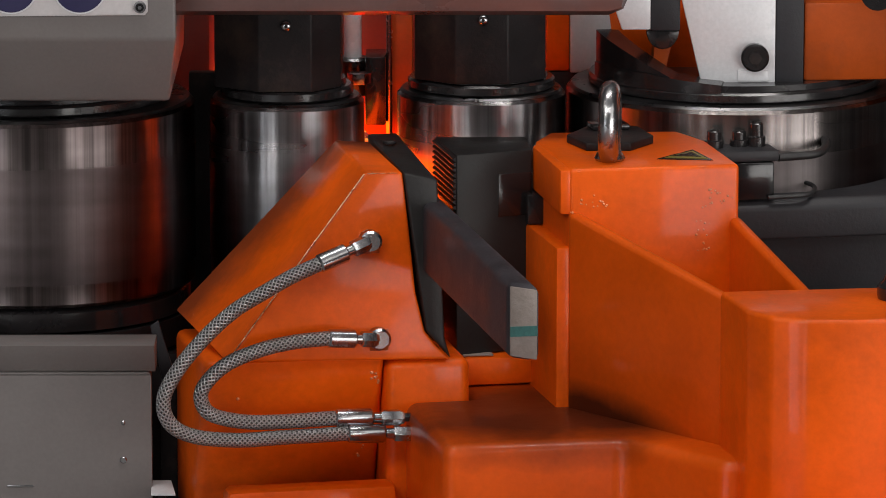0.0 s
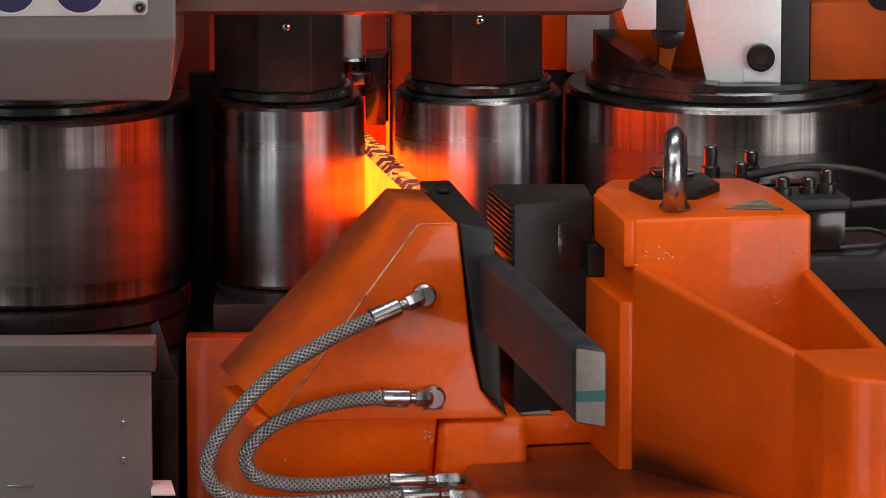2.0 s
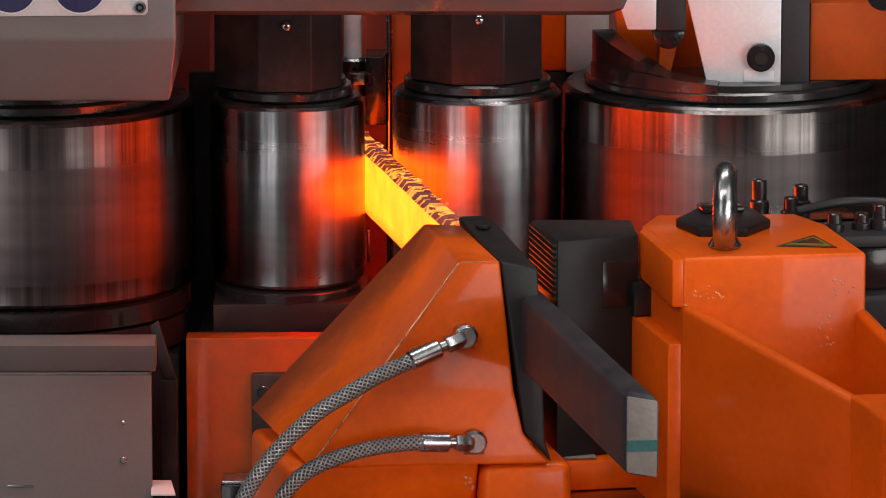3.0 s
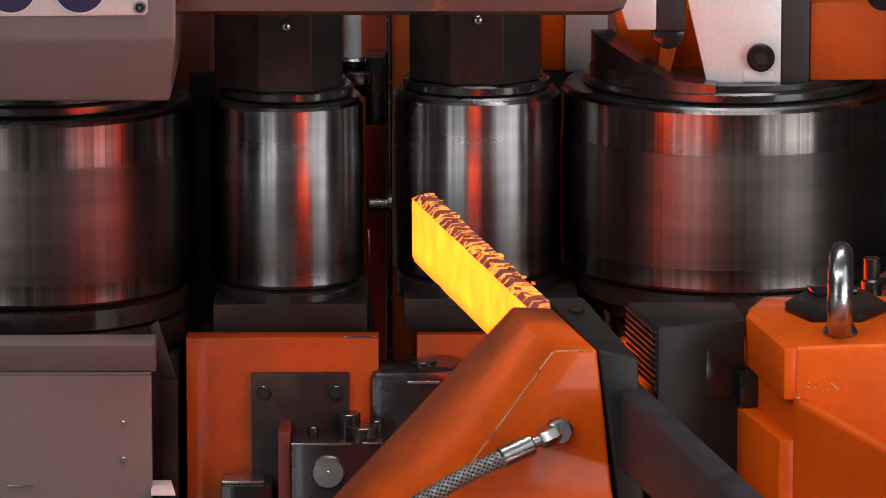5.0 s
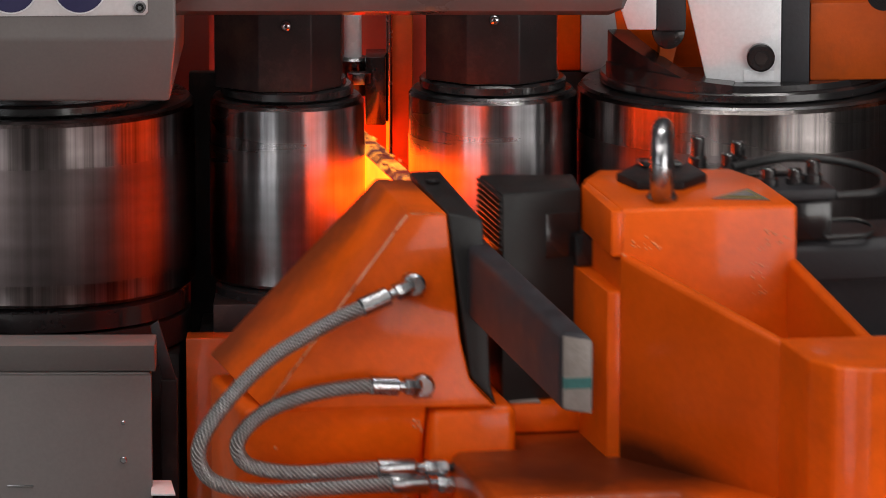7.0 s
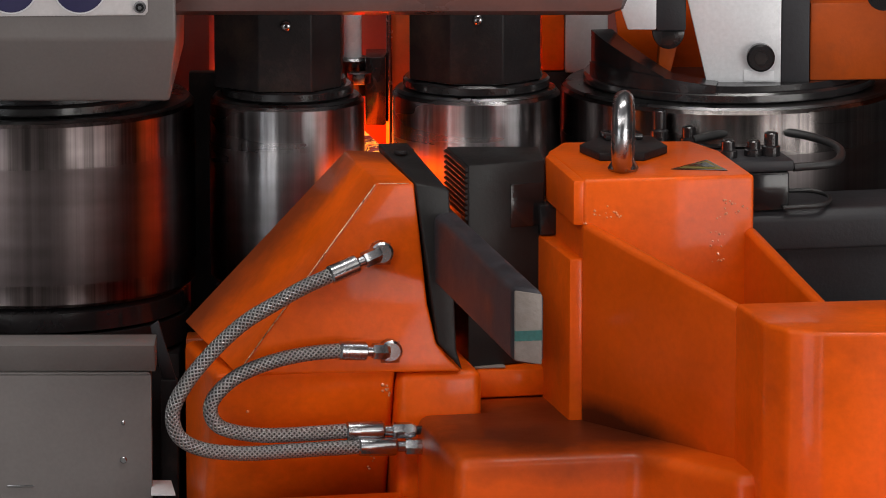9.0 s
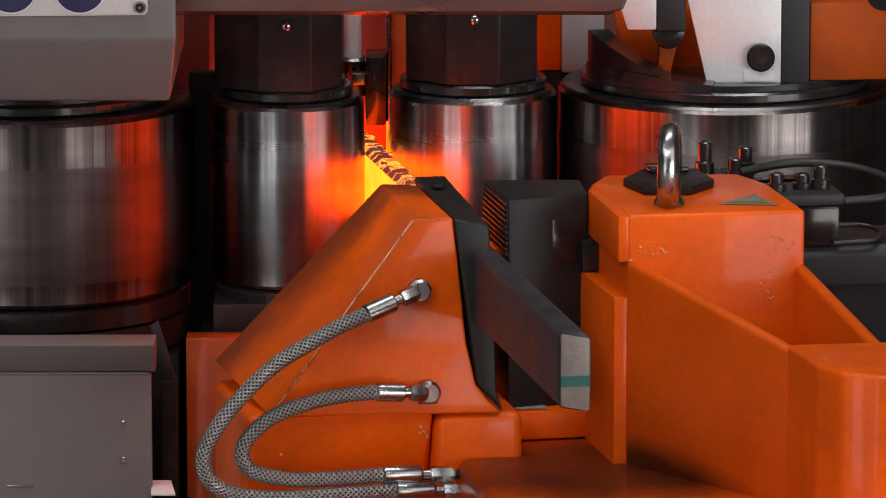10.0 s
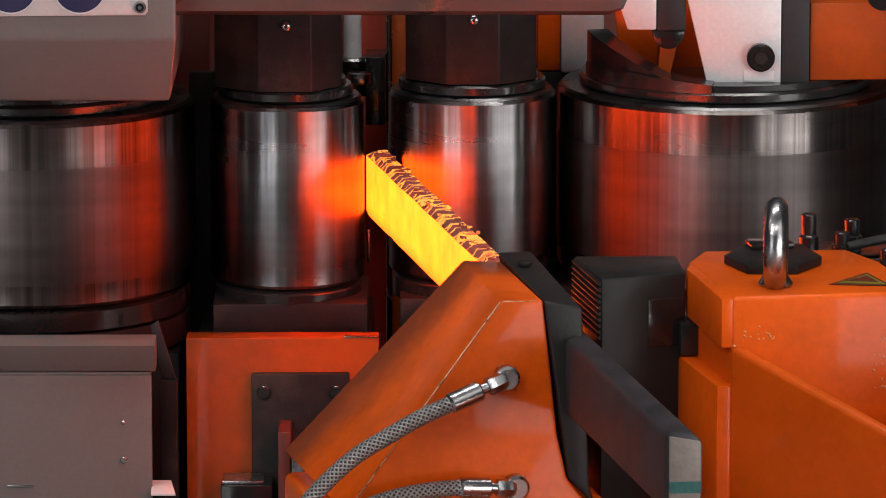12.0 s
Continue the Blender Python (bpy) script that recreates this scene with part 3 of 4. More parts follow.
def press_arm():
    t = thing("press_arm", Matrix(), "white enamelled bracket on an orange press arm", "press arm")
    p = [(0.425, 1.66), (0.461, 1.508), (0.59, 1.508), (0.59, 1.685), (0.40, 1.685)]
    br = part("bracket", prism(B(), p, -0.07, -0.03, 0.003, "y"), WHITE, t, "white enamelled bracket plate")
    bo = part("bolt", lathe(B(), [(0.0245, 0), (0.0245, 0.016), (0.021, 0.020), (0.012, 0.020)], 32,
                            Matrix.Translation((0.554, -0.0702, 1.556)) @ Matrix.Rotation(radians(90), 4, "X")), BLACK, t, "black socket-head bolt")
    part("hex_socket", lathe(B(), [(0.012, 0), (0.012, 0.0012)], 6, Matrix.Translation((0.554, -0.0906, 1.556)) @ Matrix.Rotation(radians(90), 4, "X")), DARK, bo)
    part("shim", box(B(), 0.525, 0.578, -0.073, -0.0695, 1.512, 1.532, 0.001), WHITE, t)
    part("side_plate", box(B(), 0.5905, 0.640, -0.062, 0.02, 1.506, 1.69, 0.003), SLATE, t, "grey side plate")
    part("bracket", prism(B(), [(0.322, 1.603), (0.372, 1.603), (0.372, 1.685), (0.285, 1.685), (0.306, 1.65)], -0.07, -0.03, 0.003, "y"), WHITE, t)
    part("pin_guard", box(B(), 0.3725, 0.424, -0.062, -0.02, 1.60, 1.685, 0.003), SLATE, t)
    bm = B()
    pts = [(0.394 + 0.029 * math.cos(radians(a)), 1.600 + 0.034 * math.sin(radians(a))) for a in range(180, 361, 15)]
    prism(bm, pts, -0.055, 0.03, 0.003, "y")
    part("buffer", bm, BLACK, t, "black rubber buffer")
    # orange web plates behind
    part("web_plate", prism(B(), [(0.318, 1.50), (0.62, 1.50), (0.62, 1.74), (0.288, 1.74)], 0.085, 0.11, 0.003, "y"), ORANGE, t)
    part("web_plate", prism(B(), [(0.375, 1.50), (0.395, 1.50), (0.425, 1.63), (0.425, 1.685), (0.39, 1.685)], -0.018, 0.055, 0.002, "y"), ORANGE_OLD, t)
    part("arm_beam", prism(B(), [(0.6405, -0.05), (1.35, 0.02), (1.35, 0.4), (0.6405, 0.4)], 1.509, 1.648, 0.006), ORANGE_OLD, t, "orange painted arm beam")
    part("arm_beam", prism(B(), [(0.6405, 0.0), (1.35, 0.06), (1.35, 0.4), (0.6405, 0.4)], 1.652, 1.85, 0.006), ORANGE_OLD, t)
    part("pipe_end", lathe(B(), [(0.012, 0), (0.03, 0.003), (0.03, 0.05)], 24, Matrix.Translation((0.765, -0.055, 1.672)) @ Matrix.Rotation(radians(90), 4, "X")), BLACK, t)
    return t


def valve_block():
    t = thing("valve_block", pose(0, 0.075, -0.0147), "black oily hydraulic valve block with a steel knob", "valve")
    v = part("valve_body", box(B(), -0.262, -0.103, -0.40, -0.285, 0.0147, 0.938, 0.004), BLACK, t)
    part("valve_side", box(B(), -0.285, -0.2625, -0.39, -0.285, 0.60, 0.955, 0.003), RED_OXIDE, t, "red-brown side plate")
    k = part("knob", lathe(B(), [(0.029, 0), (0.029, 0.008), (0.026, 0.012), (0.006, 0.013)], 40,
                           Matrix.Translation((-0.198, -0.4002, 0.888)) @ Matrix.Rotation(radians(90), 4, "X")), CHROME, t, "round brushed steel knob")
    part("knob_pin", disc(B(), (-0.198, -0.4135, 0.888), 0.004, 0.004), CHROME, k)
    part("trim_strip", box(B(), -0.262, -0.158, -0.4025, -0.3995, 0.934, 0.938, 0.0005), CHROME, t)
    part("trim_strip", box(B(), -0.138, -0.103, -0.4025, -0.3995, 0.936, 0.940, 0.0005), CHROME, t)
    for x, y, r, h in ((-0.225, -0.35, 0.010, 0.018), (-0.165, -0.318, 0.022, 0.035), (-0.14, -0.362, 0.028, 0.022), (-0.116, -0.308, 0.012, 0.02)):
        part("cap_screw", disc(B(), (x, y, 0.9382), r, h, "z", 28), BLACK, t)
    c = thing("clamp_cylinder", pose(0, 0.115, -0.0225), "black oily hydraulic cylinder on the pedestal", "cylinder")
    part("cylinder_body", lathe(B(), [(0.09, 0), (0.098, 0.006), (0.098, 0.16), (0.05, 0.165)], 64,
                                Matrix.Translation((-0.008, -0.245, 0.955)) @ Matrix.Rotation(radians(90), 4, "X") @ Matrix.Translation((0, 0, -0.09))), BLACK, c)
    part("end_cap", prism(B(), [(-0.128, -0.335), (0.118, -0.325), (0.118, -0.215), (-0.128, -0.225)], 0.82, 1.05, 0.02), BLACK, c)
    # two bright strips imitate the highlights on the cap's front edge
    part("glint_strip", box(B(), -0.062, -0.006, -0.3365, -0.3315, 1.027, 1.032, 0.001), CHROME, c, "bright strip put in for an edge glint")
    part("glint_strip", box(B(), 0.060, 0.112, -0.3315, -0.3265, 1.025, 1.031, 0.001), CHROME, c, "bright strip put in for an edge glint")
    part("cap_screw", disc(B(), (-0.035, -0.28, 1.0495), 0.024, 0.008, "z", 32), BLACK, c)
    part("cap_screw", disc(B(), (0.045, -0.28, 1.0495), 0.010, 0.010, "z", 20), CHROME, c)
    part("port_fitting", disc(B(), (0.025, -0.334, 0.985), 0.010, 0.014, "y", 20), RIM, c)
    part("port_fitting", tube(B(), smooth_path([(0.025, -0.345, 0.985), (0.04, -0.352, 1.005), (0.062, -0.352, 1.0), (0.07, -0.345, 0.97), (0.066, -0.33, 0.94)], 8), 0.006, 12), RIM, c)
    n = thing("terminal_box", pose(0, 0.225, -0.044), "small black terminal box with a bright cover", "terminal box")
    part("box_body", box(B(), -0.385, -0.295, -0.52, -0.44, 0.74, 0.885, 0.004), BLACK, n)
    part("stand", box(B(), -0.36, -0.32, -0.50, -0.46, 0.044, 0.741, 0.003), DARK, n)
    part("box_cover", box(B(), -0.383, -0.31, -0.515, -0.455, 0.8855, 0.892, 0.002), CHROME, n, "bright steel cover")
    w = thing("white_tag", Matrix(), "small white plate at the cabinet's foot", "plate")
    part("plate", prism(B(), [(-0.497, -0.46), (-0.455, -0.46), (-0.467, -0.36), (-0.50, -0.36)], 0.862, 0.866, 0.001), WHITE, w)
    part("post", box(B(), -0.486, -0.474, -0.42, -0.40, 0.0, 0.862, 0.001), DARK, w)


# ---------------------------------------------------------------- the carriage; its own axes: x across, -y towards the feed side
def eyebolt(t, x, y, z):
    e = part("eyebolt", B(), CHROME, t, "chrome-plated lifting eyebolt")
    bm = B()
    ring = [Vector((x + 0.013 * math.cos(radians(a)), y + 0.042 * math.cos(radians(a)), z + 0.062 + 0.056 * math.sin(radians(a)))) for a in range(-90, 271, 12)]
    tube(bm, ring, 0.017, 16)
    lathe(bm, [(0.024, 0), (0.026, 0.004), (0.020, 0.014), (0.016, 0.02)], 32, Matrix.Translation((x, y, z)))
    old = e.data
    e.data = mesh_of("eyebolt", bm, CHROME)
    bpy.data.meshes.remove(old)


def hose(t, pts, ends):
    h = part("hose", tube(B(), smooth_path(pts, 12), 0.0126, 16, weave=74.0), BRAID, t, "braided steel hydraulic hose")
    for a, b in ends:
        a, b = Vector(a), Vector(b)
        d = (b - a).normalized()
        q = d.to_track_quat("Z", "Y").to_matrix().to_4x4()
        ln = (b - a).length
        part("ferrule", lathe(B(), [(0.011, -0.004), (0.0155, 0), (0.0158, ln * 0.5), (0.0135, ln * 0.53), (0.009, ln * 0.55), (0.009, ln * 0.66)], 24,
                              Matrix.Translation(a) @ q), CHROME, h, "crimped steel ferrule")
        part("swivel_nut", lathe(B(), [(0.013, ln * 0.66), (0.014, ln * 0.68), (0.014, ln * 0.92), (0.010, ln)], 6, Matrix.Translation(a) @ q), CHROME, h)


def banjo(t, x, y, z):
    b = part("banjo_fitting", lathe(B(), [(0.017, 0), (0.019, 0.003), (0.019, 0.02), (0.015, 0.024), (0.010, 0.024)], 32,
                                    Matrix.Translation((x, y, z)) @ Matrix.Rotation(radians(90), 4, "X")), CHROME, t, "chrome banjo fitting")
    part("fitting_seat", box(B(), x - 0.014, x + 0.018, y - 0.002, y + 0.002, z - 0.023, z + 0.014, 0.001), ORANGE_OLD, b)


def carriage():
    t = thing("clamp_carriage", Matrix(), "glossy orange clamping carriage with braided hoses and eyebolt", "carriage")
    # left jaw: tapering cast body
    side = [(-0.003, 1.387), (0.007, 1.298), (0.019, 1.182), (0.035, 1.113), (0.054, 1.088), (0.079, 1.0635)]
    front = [(-0.303, 1.074), (-0.066, 1.389), *side]
    back = [(-0.345, 1.105), (-0.064, 1.392), *side]
    part("jaw_body", hull(B(), [(x, -0.30, z) for x, z in front], [(x, 0.0, z) for x, z in back], 0.005, 3), JAW_PAINT, t, "glossy orange tapering jaw body, brown at its edge")
    part("jaw_base", hull(B(), [(-0.342, -0.150, 0.70), (-0.03, -0.150, 0.70), (-0.03, 0.0, 0.70), (-0.345, 0.0, 0.70)],
                          [(-0.338, -0.285, 1.0735), (-0.03, -0.285, 1.0735), (-0.03, 0.0, 1.0735), (-0.345, 0.0, 1.0735)], 0.014, 3), ORANGE, t)
    part("base_rail", box(B(), -0.31, -0.02, -0.34, -0.28, 0.60, 0.86, 0.012), ORANGE, t)
    part("jaw_pad", hull(B(), [(-0.0025, -0.306, 1.387), (0.055, -0.306, 1.374), (0.068, -0.306, 1.10), (0.078, -0.306, 1.066), (0.036, -0.306, 1.115)][::-1],
                         [(-0.0025, 0.03, 1.396), (0.050, 0.03, 1.396), (0.060, 0.03, 1.10), (0.078, 0.03, 1.066), (0.036, 0.03, 1.115)][::-1], 0.006, 3), PAD_STEEL, t, "dark steel clamping pad")
    part("pad_screw", disc(B(), (0.020, -0.06, 1.394), 0.012, 0.005, "z", 20), DARK, t)
    # ledge, cross web and bed between the jaws, with a dark patch
    part("jaw_flank", hull(B(), [(-0.029, -0.288, 0.70), (0.115, -0.288, 0.70), (0.115, -0.02, 0.70), (-0.029, -0.02, 0.70)],
                           [(-0.029, -0.292, 1.063), (0.115, -0.292, 1.063), (0.115, -0.02, 1.063), (-0.029, -0.02, 1.063)], 0.018, 5), ORANGE, t)
    part("cross_web", box(B(), 0.1155, 0.264, -0.215, -0.05, 0.9945, 1.046, 0.012), ORANGE, t)
    # the pale tone imitates the reflection on this plate's top
    part("rest_plate", prism(B(), [(0.120, -0.205), (0.172, -0.208), (0.172, -0.052), (0.120, -0.055)], 1.0462, 1.0492, 0.001), SAWN, t, "rest plate with its reflection put in as pale colour")
    # added dark block that keeps the gap between the jaws black
    part("dark_filler", box(B(), 0.1155, 0.264, -0.0495, -0.005, 0.95, 1.090, 0.004), DARK, t, "dark filler block added between the jaws")
    bed = [(0.0, -0.64), (0.30, -0.64), (0.42, -0.84), (0.8, -0.84), (0.8, -0.335), (0.261, -0.335), (0.261, -0.05), (0.116, -0.05), (0.116, -0.293), (0.0, -0.293)]
    part("bed_plate", prism(B(), bed, 0.60, 0.994, 0.022, seg=5), BED_PAINT, t, "orange bed plate with a dark patch")
    part("bed_step", box(B(), -0.10, 0.8, -1.30, -0.845, 0.60, 0.875, 0.012), ORANGE, t)
    part("bed_side", box(B(), 0.3605, 0.8, -0.3345, -0.10, 0.60, 0.99, 0.008), ORANGE, t)
    part("bed_front", box(B(), -0.34, -0.115, -0.80, -0.345, 0.60, 0.82, 0.012), ORANGE, t)
    # moving pad with toothed face, and its key
    pad = part("moving_pad", prism(B(), [(0.108, -0.203), (0.246, -0.172), (0.262, -0.045), (0.107, -0.018)], 1.0475, 1.395, 0.004), PAD_STEEL, t, "dark steel moving clamp pad with a toothed face")
    for i in range(10):
        z = 1.30 + i * 0.0092
        part("tooth", hull(B(), [(0.108, -0.200, z), (0.108, -0.018, z), (0.108, -0.018, z + 0.0085), (0.108, -0.200, z + 0.0085)],
                           [(0.103, -0.200, z + 0.003), (0.103, -0.018, z + 0.003), (0.103, -0.018, z + 0.0055), (0.103, -0.200, z + 0.0055)], 0), DARK, pad)
    part("pad_pocket", hull(B(), [(0.184, -0.188, 1.283), (0.243, -0.1745, 1.283), (0.243, -0.15, 1.283), (0.184, -0.15, 1.283)],
                            [(0.184, -0.188, 1.357), (0.243, -0.1745, 1.357), (0.243, -0.15, 1.357), (0.184, -0.15, 1.357)], 0.001), BLACK, pad)
    part("key", box(B(), 0.234, 0.268, -0.190, -0.05, 1.2675, 1.3205, 0.004), BLACK, t, "black steel guide key")
    # right clamp block
    block = [(0.262, -0.396), (0.55, -0.408), (0.55, -0.17), (0.525, -0.07), (0.305, -0.04), (0.262, -0.12)]
    part("clamp_block", prism(B(), block, 0.95, 1.40, 0.007, seg=3), ORANGE, t, "glossy orange clamp block")
    part("upper_lug", prism(B(), [(0.246, -0.392), (0.270, -0.393), (0.270, -0.11), (0.250, -0.155)], 1.322, 1.398, 0.005), ORANGE, t)
    part("lower_lug", prism(B(), [(0.240, -0.393), (0.270, -0.394), (0.270, -0.11), (0.234, -0.12)], 0.95, 1.2665, 0.005), ORANGE, t)
    # thin lines put in as glints on the jaw's edges; paint beads on the block
    part("glint_strip", tube(B(), [Vector((-0.297, -0.3000, 1.083)), Vector((-0.18, -0.3000, 1.2385)), Vector((-0.0685, -0.3000, 1.3865))], 0.0010, 8), EDGE_GLINT, t, "pale line put in for a jaw edge glint")
    part("glint_strip", tube(B(), [Vector((-0.063, -0.3000, 1.3875)), Vector((-0.012, -0.3000, 1.3862))], 0.0006, 8), EDGE_GLINT, t, "pale line put in for a jaw edge glint")
    bm = B()
    rng = random.Random(9)
    for x0, x1, z0, z1, n in ((0.275, 0.33, 1.335, 1.356, 16), (0.475, 0.50, 1.255, 1.335, 18), (0.49, 0.54, 1.335, 1.36, 14), (0.263, 0.268, 1.28, 1.34, 6)):
        for i in range(n):
            x, z = rng.uniform(x0, x1), rng.uniform(z0, z1)
            m = Matrix.Translation((x, -0.396 - (x - 0.262) * 0.0417, z))
            bmesh.ops.create_icosphere(bm, subdivisions=1, radius=rng.uniform(0.0012, 0.0028), matrix=m)
    tagged(part("paint_spatter", bm, BEADS, t, "glossy beads of run paint", 80), kind="stuff")
    # welded ribs towards the front box
    def rib(a, b, z_top, z_end, thick, name="rib"):
        (x0, y0), (x1, y1) = a, b
        d = Vector((x1 - x0, y1 - y0, 0)).normalized()
        nrm = Vector((-d.y, d.x, 0)) * thick
        outline = [(0, 0.93), (1, 0.93), (1, z_end), (0, z_top)]
        pl = [Vector((x0 + (x1 - x0) * f, y0 + (y1 - y0) * f, z)) for f, z in outline]
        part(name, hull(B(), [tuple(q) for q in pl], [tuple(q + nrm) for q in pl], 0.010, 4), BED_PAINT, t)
    rib((0.258, -0.392), (0.452, -0.735), 1.328, 1.238, 0.024)
    rib((0.533, -0.40), (0.575, -0.72), 1.312, 1.245, 0.022)
    bx = [(0.440, -0.716), (0.446, -0.875), (0.470, -0.930), (0.520, -0.965), (0.600, -0.984), (1.1, -1.00), (1.1, -0.76)]
    part("front_box", prism(B(), bx, 0.60, 1.25, 0.008, seg=3), ORANGE, t, "glossy orange box beam")
    kn = part("box_knob", lathe(B(), [(0.038, 0), (0.040, 0.006), (0.040, 0.02), (0.030, 0.03), (0.022, 0.05), (0.018, 0.055)], 32, Matrix.Translation((0.713, -0.83, 1.2502))), BLACK, t, "black round fitting")
    part("fitting_ring", lathe(B(), [(0.024, 0), (0.026, 0.004), (0.024, 0.008)], 24, Matrix.Translation((0.713, -0.83, 1.3056))), ORANGE_OLD, kn)
    # top plate, eyebolt and warning label
    part("washer_plate", prism(B(), [(0.311, -0.148), (0.326, -0.235), (0.40, -0.25), (0.455, -0.185), (0.451, -0.085), (0.362, -0.072)], 1.4002, 1.414, 0.002), DARK, t, "dark steel washer plate")
    part("retaining_plate", box(B(), 0.362, 0.428, -0.125, -0.075, 1.4142, 1.424, 0.003), BLACK, t)
    eyebolt(t, 0.346, -0.325, 1.4002)
    lb = part("warning_label", prism(B(), [(0.425, -0.335), (0.515, -0.365), (0.505, -0.26)], 1.4002, 1.4012, 0), BLACK, t, "yellow and black warning triangle")
    part("label_face", prism(B(), [(0.440, -0.328), (0.509, -0.352), (0.5015, -0.274)], 1.4013, 1.4018, 0), YELLOW, lb)
    part("label_symbol", prism(B(), [(0.455, -0.318), (0.502, -0.335), (0.497, -0.288)], 1.4019, 1.4023, 0), BLACK, lb)
    # hoses on the jaw
    yf = -0.300
    banjo(t, -0.061, yf, 1.274)
    banjo(t, -0.046, yf, 1.107)
    hose(t, [(-0.152, -0.345, 1.246), (-0.199, -0.345, 1.226), (-0.246, -0.345, 1.201), (-0.299, -0.345, 1.170), (-0.351, -0.345, 1.124), (-0.394, -0.345, 1.073),
             (-0.417, -0.345, 1.026), (-0.407, -0.345, 0.985), (-0.367, -0.345, 0.961), (-0.296, -0.345, 0.951), (-0.219, -0.345, 0.952), (-0.104, -0.345, 0.954)],
         [((-0.152, -0.345, 1.246), (-0.064, -0.322, 1.275)), ((-0.104, -0.345, 0.954), (0.012, -0.345, 0.949))])
    hose(t, [(-0.135, -0.335, 1.116), (-0.188, -0.335, 1.113), (-0.245, -0.335, 1.103), (-0.303, -0.335, 1.082), (-0.339, -0.335, 1.054), (-0.353, -0.335, 1.026),
             (-0.339, -0.335, 0.997), (-0.294, -0.335, 0.982), (-0.236, -0.335, 0.977), (-0.123, -0.335, 0.979)],
         [((-0.135, -0.335, 1.116), (-0.050, -0.322, 1.108)), ((-0.123, -0.335, 0.979), (-0.008, -0.335, 0.975))])
    # dark pipe stubs that the hoses are screwed to, and beads of run paint on the jaw's base
    for x, y, z in ((0.010, -0.345, 0.949), (-0.010, -0.335, 0.975)):
        part("pipe_stub", lathe(B(), [(0.0075, 0), (0.0075, 0.016), (0.0105, 0.018), (0.0105, 0.028), (0.0075, 0.030), (0.0075, 0.075)], 20,
                                Matrix.Translation((x, y, z)) @ Matrix.Rotation(radians(90), 4, "Y")), BLACK, t, "black oily pipe stub")
    bm = B()
    for x, z, n in ((-0.045, 1.025, 9), (-0.060, 0.90, 7), (-0.285, 0.985, 3)):
        for i in range(n):
            zz = z + rng.uniform(-0.018, 0.018)
            m = Matrix.Translation((x + rng.uniform(-0.007, 0.007), -0.285 + (1.0735 - zz) * 0.361, zz))
            bmesh.ops.create_icosphere(bm, subdivisions=2, radius=rng.uniform(0.0016, 0.0034), matrix=m)
    tagged(part("paint_spatter", bm, BEADS, t, "glossy beads of run paint", 80), kind="stuff")
    # clamp cylinder housing and its valve on the far side
    cy = part("cylinder_housing", prism(B(), [(-0.14, 1.215), (-0.14, 1.270), (-0.125, 1.285), (0.03, 1.285), (0.03, 1.10), (-0.105, 1.10), (-0.105, 1.215)], 0.56, 1.3, 0.006, "x", 3), SLATE, t, "slate grey cylinder housing")
    part("housing_rail", box(B(), 0.56, 1.3, -0.19, 0.02, 1.04, 1.0985, 0.01), BLACK, t)
    part("tie_rod", lathe(B(), [(0.008, 0), (0.008, 0.7)], 16, Matrix.Translation((0.58, -0.31, 1.150)) @ Matrix.Rotation(radians(90), 4, "Y")), CHROME, t, "thin bright tie rod")
    vb = part("valve_mount", box(B(), 0.610, 0.682, -0.137, -0.04, 1.2855, 1.352, 0.005), BLACK, t)
    part("valve_plate", box(B(), 0.565, 0.690, -0.137, 0.01, 1.3525, 1.372, 0.004), SLATE, t)
    part("valve_mount", box(B(), 0.47, 0.66, -0.02, 0.14, 1.286, 1.372, 0.006), BLACK, t)
    for x, y, h in ((0.585, -0.09, 0.030), (0.632, -0.08, 0.026), (0.662, -0.085, 0.040), (0.50, 0.06, 0.060), (0.545, 0.03, 0.035), (0.575, 0.08, 0.045)):
        c0 = part("cap_screw", lathe(B(), [(0.016, 0), (0.016, h * 0.4), (0.012, h * 0.45), (0.012, h - 0.002), (0.010, h)], 20, Matrix.Translation((x, y, 1.3722))), BLACK, t)
        part("screw_recess", lathe(B(), [(0.006, 0), (0.006, 0.0008)], 6, Matrix.Translation((x, y, 1.3724 + h))), DARK, c0)
    part("air_line", tube(B(), smooth_path([(0.55, 0.02, 1.385), (0.65, 0.05, 1.392), (0.74, 0.02, 1.388), (0.79, -0.05, 1.375), (0.765, -0.12, 1.362), (0.69, -0.13, 1.358)], 10), 0.0075, 12), RUBBER, t, "black rubber air line")
    part("air_line", tube(B(), smooth_path([(0.68, -0.06, 1.305), (0.74, -0.06, 1.303), (0.765, -0.09, 1.297), (0.74, -0.135, 1.292), (0.67, -0.14, 1.290)], 10), 0.004, 10), RUBBER, t)
    return t


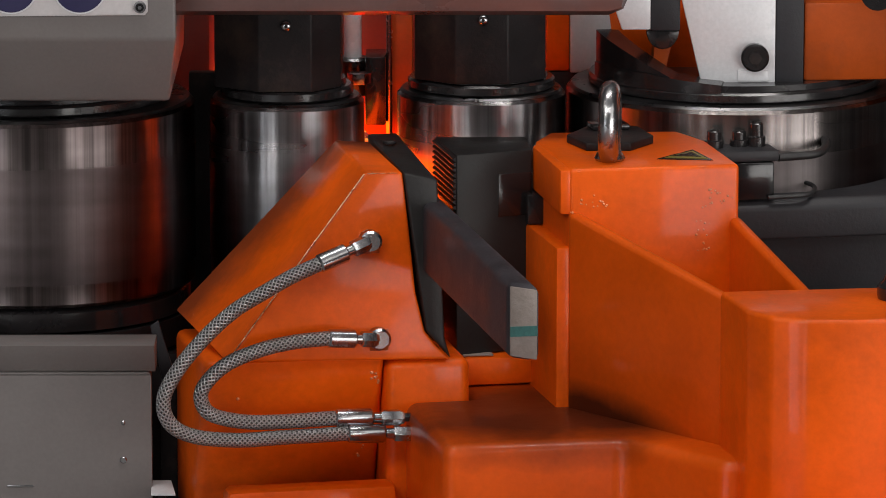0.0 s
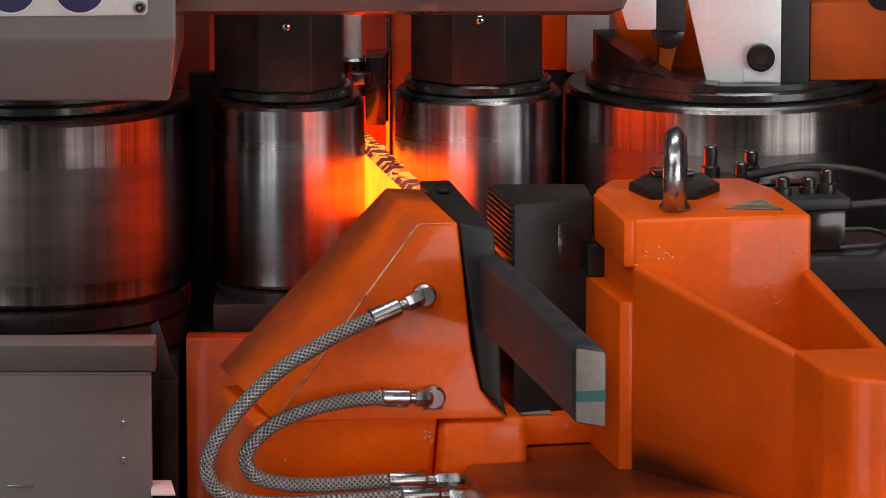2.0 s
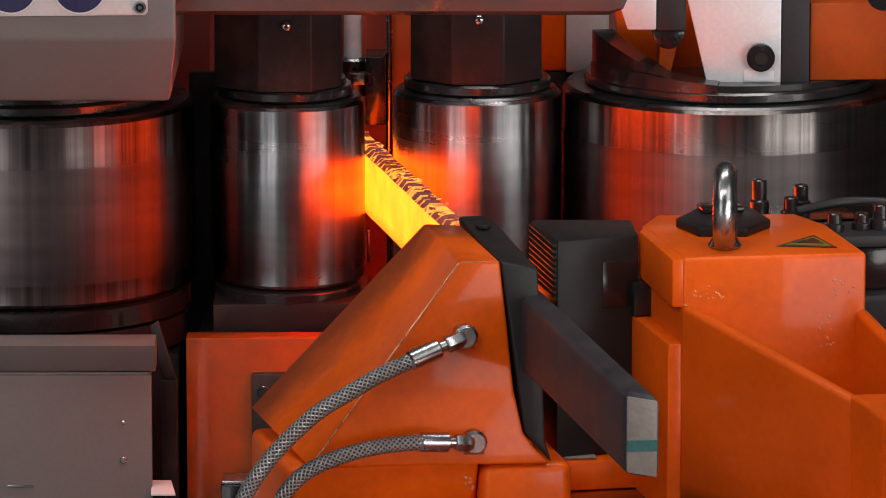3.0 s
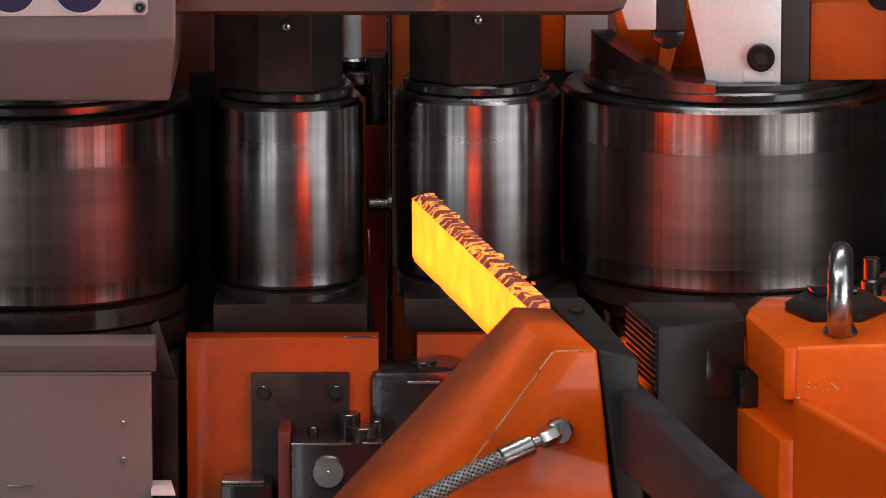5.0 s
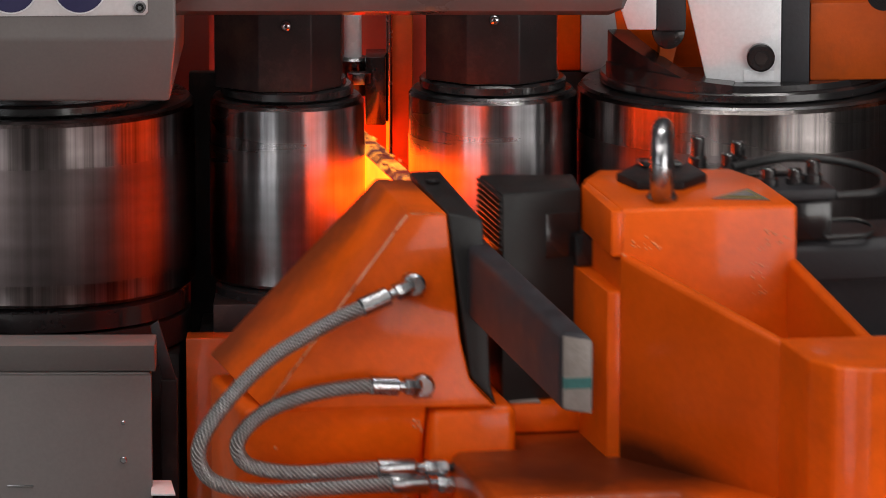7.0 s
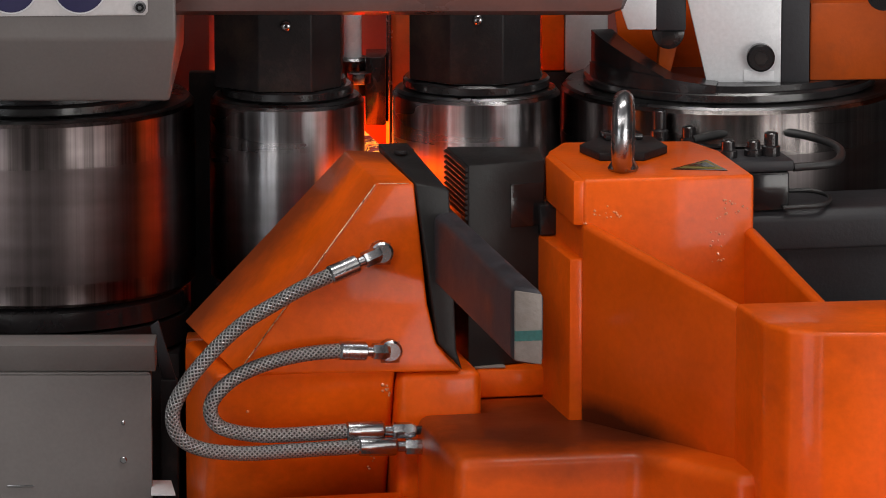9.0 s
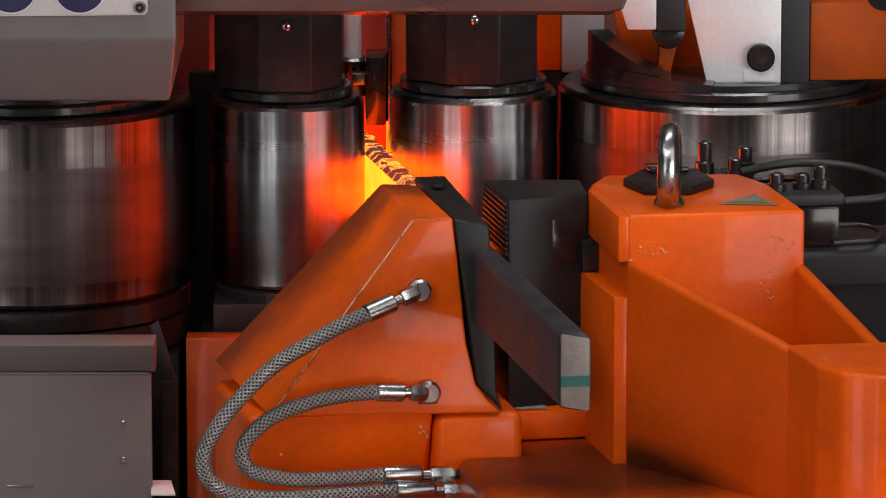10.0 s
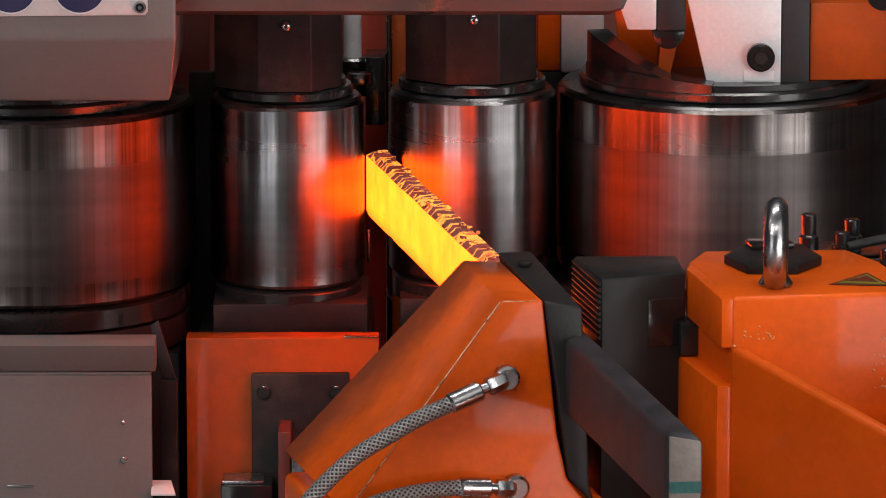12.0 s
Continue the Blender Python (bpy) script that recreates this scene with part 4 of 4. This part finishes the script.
def hot_bar():
    """The flat bar: its hot end towards the rollers, its cold end in the jaws. Own axes as the carriage's."""
    t = thing("steel_bar", Matrix(), "flat steel bar, glowing yellow-hot at one end, clamped in the carriage", "steel bar")
    u0, u1, z0, z1 = -0.016, 0.027, 1.266, 1.380
    hot0, hot1, cold = 1.055, -0.25, -1.19
    # hot length: faceted, a little uneven along its edges
    bm = B()
    n = 60
    loops = []
    for i in range(n + 1):
        y = hot0 + (hot1 - hot0) * i / n
        w = [noise.noise(Vector((y * 14, k * 3.1, 0))) * 0.0018 for k in range(6)]
        tip = 0.006 if i == 0 else 0.0
        loops.append([bm.verts.new(p) for p in ((u0 + w[0], y, z0 + tip), (u1 + w[1], y, z0 + tip), (u1 + w[2], y, z1 - 0.012),
                                                (u1 - 0.010, y, z1 + w[3] - tip), (u0 + 0.010, y, z1 + w[4] - tip), (u0 + w[5], y, z1 - 0.010))])
    for a, b in zip(loops, loops[1:]):
        for k in range(6):
            f = bm.faces.new((a[k], a[(k + 1) % 6], b[(k + 1) % 6], b[k]))
            f.material_index = 1 if k in (2, 3, 4) else 0
    f = bm.faces.new(loops[0]); f.material_index = 1
    bm.faces.new(loops[-1][::-1])
    bmesh.ops.recalc_face_normals(bm, faces=bm.faces[:])
    part("hot_end", bm, [HOT_SIDE, HOT_TOP], t, "yellow-hot glowing steel with flaking scale", 50)
    # flakes of scale standing on the hot top edge
    rng = random.Random(4)
    for i in range(46):
        y = rng.uniform(hot1 + 0.25, hot0 - 0.02)
        x = rng.uniform(u0 + 0.006, u1 - 0.006)
        s = rng.uniform(0.003, 0.007)
        bm = B()
        pts = [(x + s * rng.uniform(0.7, 1.2) * math.cos(a), y + s * 1.8 * rng.uniform(0.7, 1.2) * math.sin(a)) for a in (0.2, 1.2, 2.3, 3.4, 4.4, 5.4)]
        prism(bm, pts, z1 - 0.001, z1 + rng.uniform(0.001, 0.004), 0)
        part("scale_flake", bm, HOT_TOP, t)
    c = part("cold_end", prism(B(), [(u0, cold - 0.015), (u1, cold - 0.060), (u1, hot1 - 0.0005), (u0, hot1 - 0.0005)], z0 - 0.008, z1, 0.013, seg=3), COLD_BAR, t, "dark mill-scaled cold bar")
    e = part("sawn_face", prism(B(), [(u0 + 0.004, cold - 0.021), (u1 - 0.004, cold - 0.059), (u1 - 0.004, cold - 0.053), (u0 + 0.004, cold - 0.015)], z0 - 0.003, z1 - 0.006, 0.008), SAWN, t, "pale sawn end face")
    part("chalk_mark", hull(B(), [(u0 + 0.004, cold - 0.0225, 1.294), (u1 - 0.004, cold - 0.0605, 1.302), (u1 - 0.004, cold - 0.055, 1.302), (u0 + 0.004, cold - 0.017, 1.294)],
         [(u0 + 0.004, cold - 0.0225, 1.310), (u1 - 0.004, cold - 0.0605, 1.318), (u1 - 0.004, cold - 0.055, 1.318), (u0 + 0.004, cold - 0.017, 1.310)], 0), GREEN_MARK, e)
    return t


def guide_rails():
    """Two slideways on the floor that carry the carriage, along its travel."""
    for x in (0.02, 0.40):
        t = thing("guide_rail", pose(-0.1206, 0, 0, 0, 0, 11.3), "dark steel slideway under the carriage", "rail", "slideways of the carriage")
        part("rail_body", box(B(), x, x + 0.08, -3.6, -0.46, 0.0, 0.62, 0.004), DARK, t)
        part("rail_head", box(B(), x - 0.015, x + 0.095, -3.6, -0.46, 0.6205, 0.644, 0.003), RIM, t)


hall()
guide_rails()
SLIDE_ROLLERS = rollers()
machine_frame()
left_housing()
left_cabinet()
SLIDE = slide_side()
ARM = press_arm()
valve_block()
CARRIAGE = carriage()
BAR = hot_bar()

TURN = 11.3
FEED = Vector((math.sin(radians(TURN)), -math.cos(radians(TURN)), 0))
ACROSS = Vector((math.cos(radians(TURN)), math.sin(radians(TURN)), 0))
NIP = Vector((-0.1206, 0.0, 0.0))


def motions():
    travel = [(0.0, 0.000), (0.25, 0.017), (0.5, 0.050), (0.75, 0.087), (1.0, 0.138), (1.25, 0.212), (1.5, 0.299), (2.0, 0.472), (2.5, 0.648), (3.0, 0.802),
              (4.0, 1.146), (5.0, 1.483), (5.3, 1.603), (5.5, 1.655), (5.75, 1.661), (6.0, 1.660), (6.25, 1.509), (6.5, 1.192), (6.75, 0.811), (7.0, 0.382),
              (7.2, 0.123), (7.5, 0.000), (8.0, -0.019), (8.5, 0.028), (9.0, 0.114), (9.5, 0.276), (10.0, 0.448), (10.5, 0.621), (11.0, 0.795), (11.5, 0.965), (12.0, 1.139)]
    base = NIP + ACROSS * -0.046 + FEED * 0.23

    # in the second pass the jaws hold the bar a little further in; the slideway rises by a few millimetres
    def slip(s, d):
        late = min(1.0, max(0.0, (s - 7.2) / 1.3))
        return (1 - late) * (0.013 + 0.011 * max(d, 0.0)) + late * (0.024 + 0.022 * d)
    walk(CARRIAGE, [(s, pose(*(base + FEED * (d - slip(s, d)) + Vector((0, 0, 0.045 + 0.0036 * max(d, 0.0)))), 0, 0, TURN)) for s, d in travel])
    walk(BAR, [(s, pose(*(NIP + FEED * (d - 0.08 * min(1.0, max(0.0, (s - 7.0) / 1.5)))), 0, 0, TURN)) for s, d in travel])
    # the second roller pair is set towards and away from the first
    shift = [(0.0, 0.007), (0.5, 0.006), (1.0, 0.001), (2.0, 0.001), (3.0, 0.0), (5.0, -0.002), (5.5, 0.0), (5.75, 0.005), (6.0, 0.015), (6.25, 0.025), (6.5, 0.029),
             (7.0, 0.027), (8.0, 0.012), (9.0, -0.002), (9.5, -0.005), (10.0, -0.008), (11.0, -0.009), (12.0, -0.009)]
    for ob, x, y in ((SLIDE_ROLLERS[0], 0.061, 0.080), (SLIDE_ROLLERS[1], 0.512, 0.135), (SLIDE, 0.0, 0.0)):
        walk(ob, [(s, pose(x + d, y, 0)) for s, d in shift])
    walk(ARM, [(0.0, pose(-0.010, 0, 0)), (0.2, pose(-0.006, 0, 0)), (0.4, pose(0, 0, 0)), (12.0, pose(0, 0, 0))])


motions()
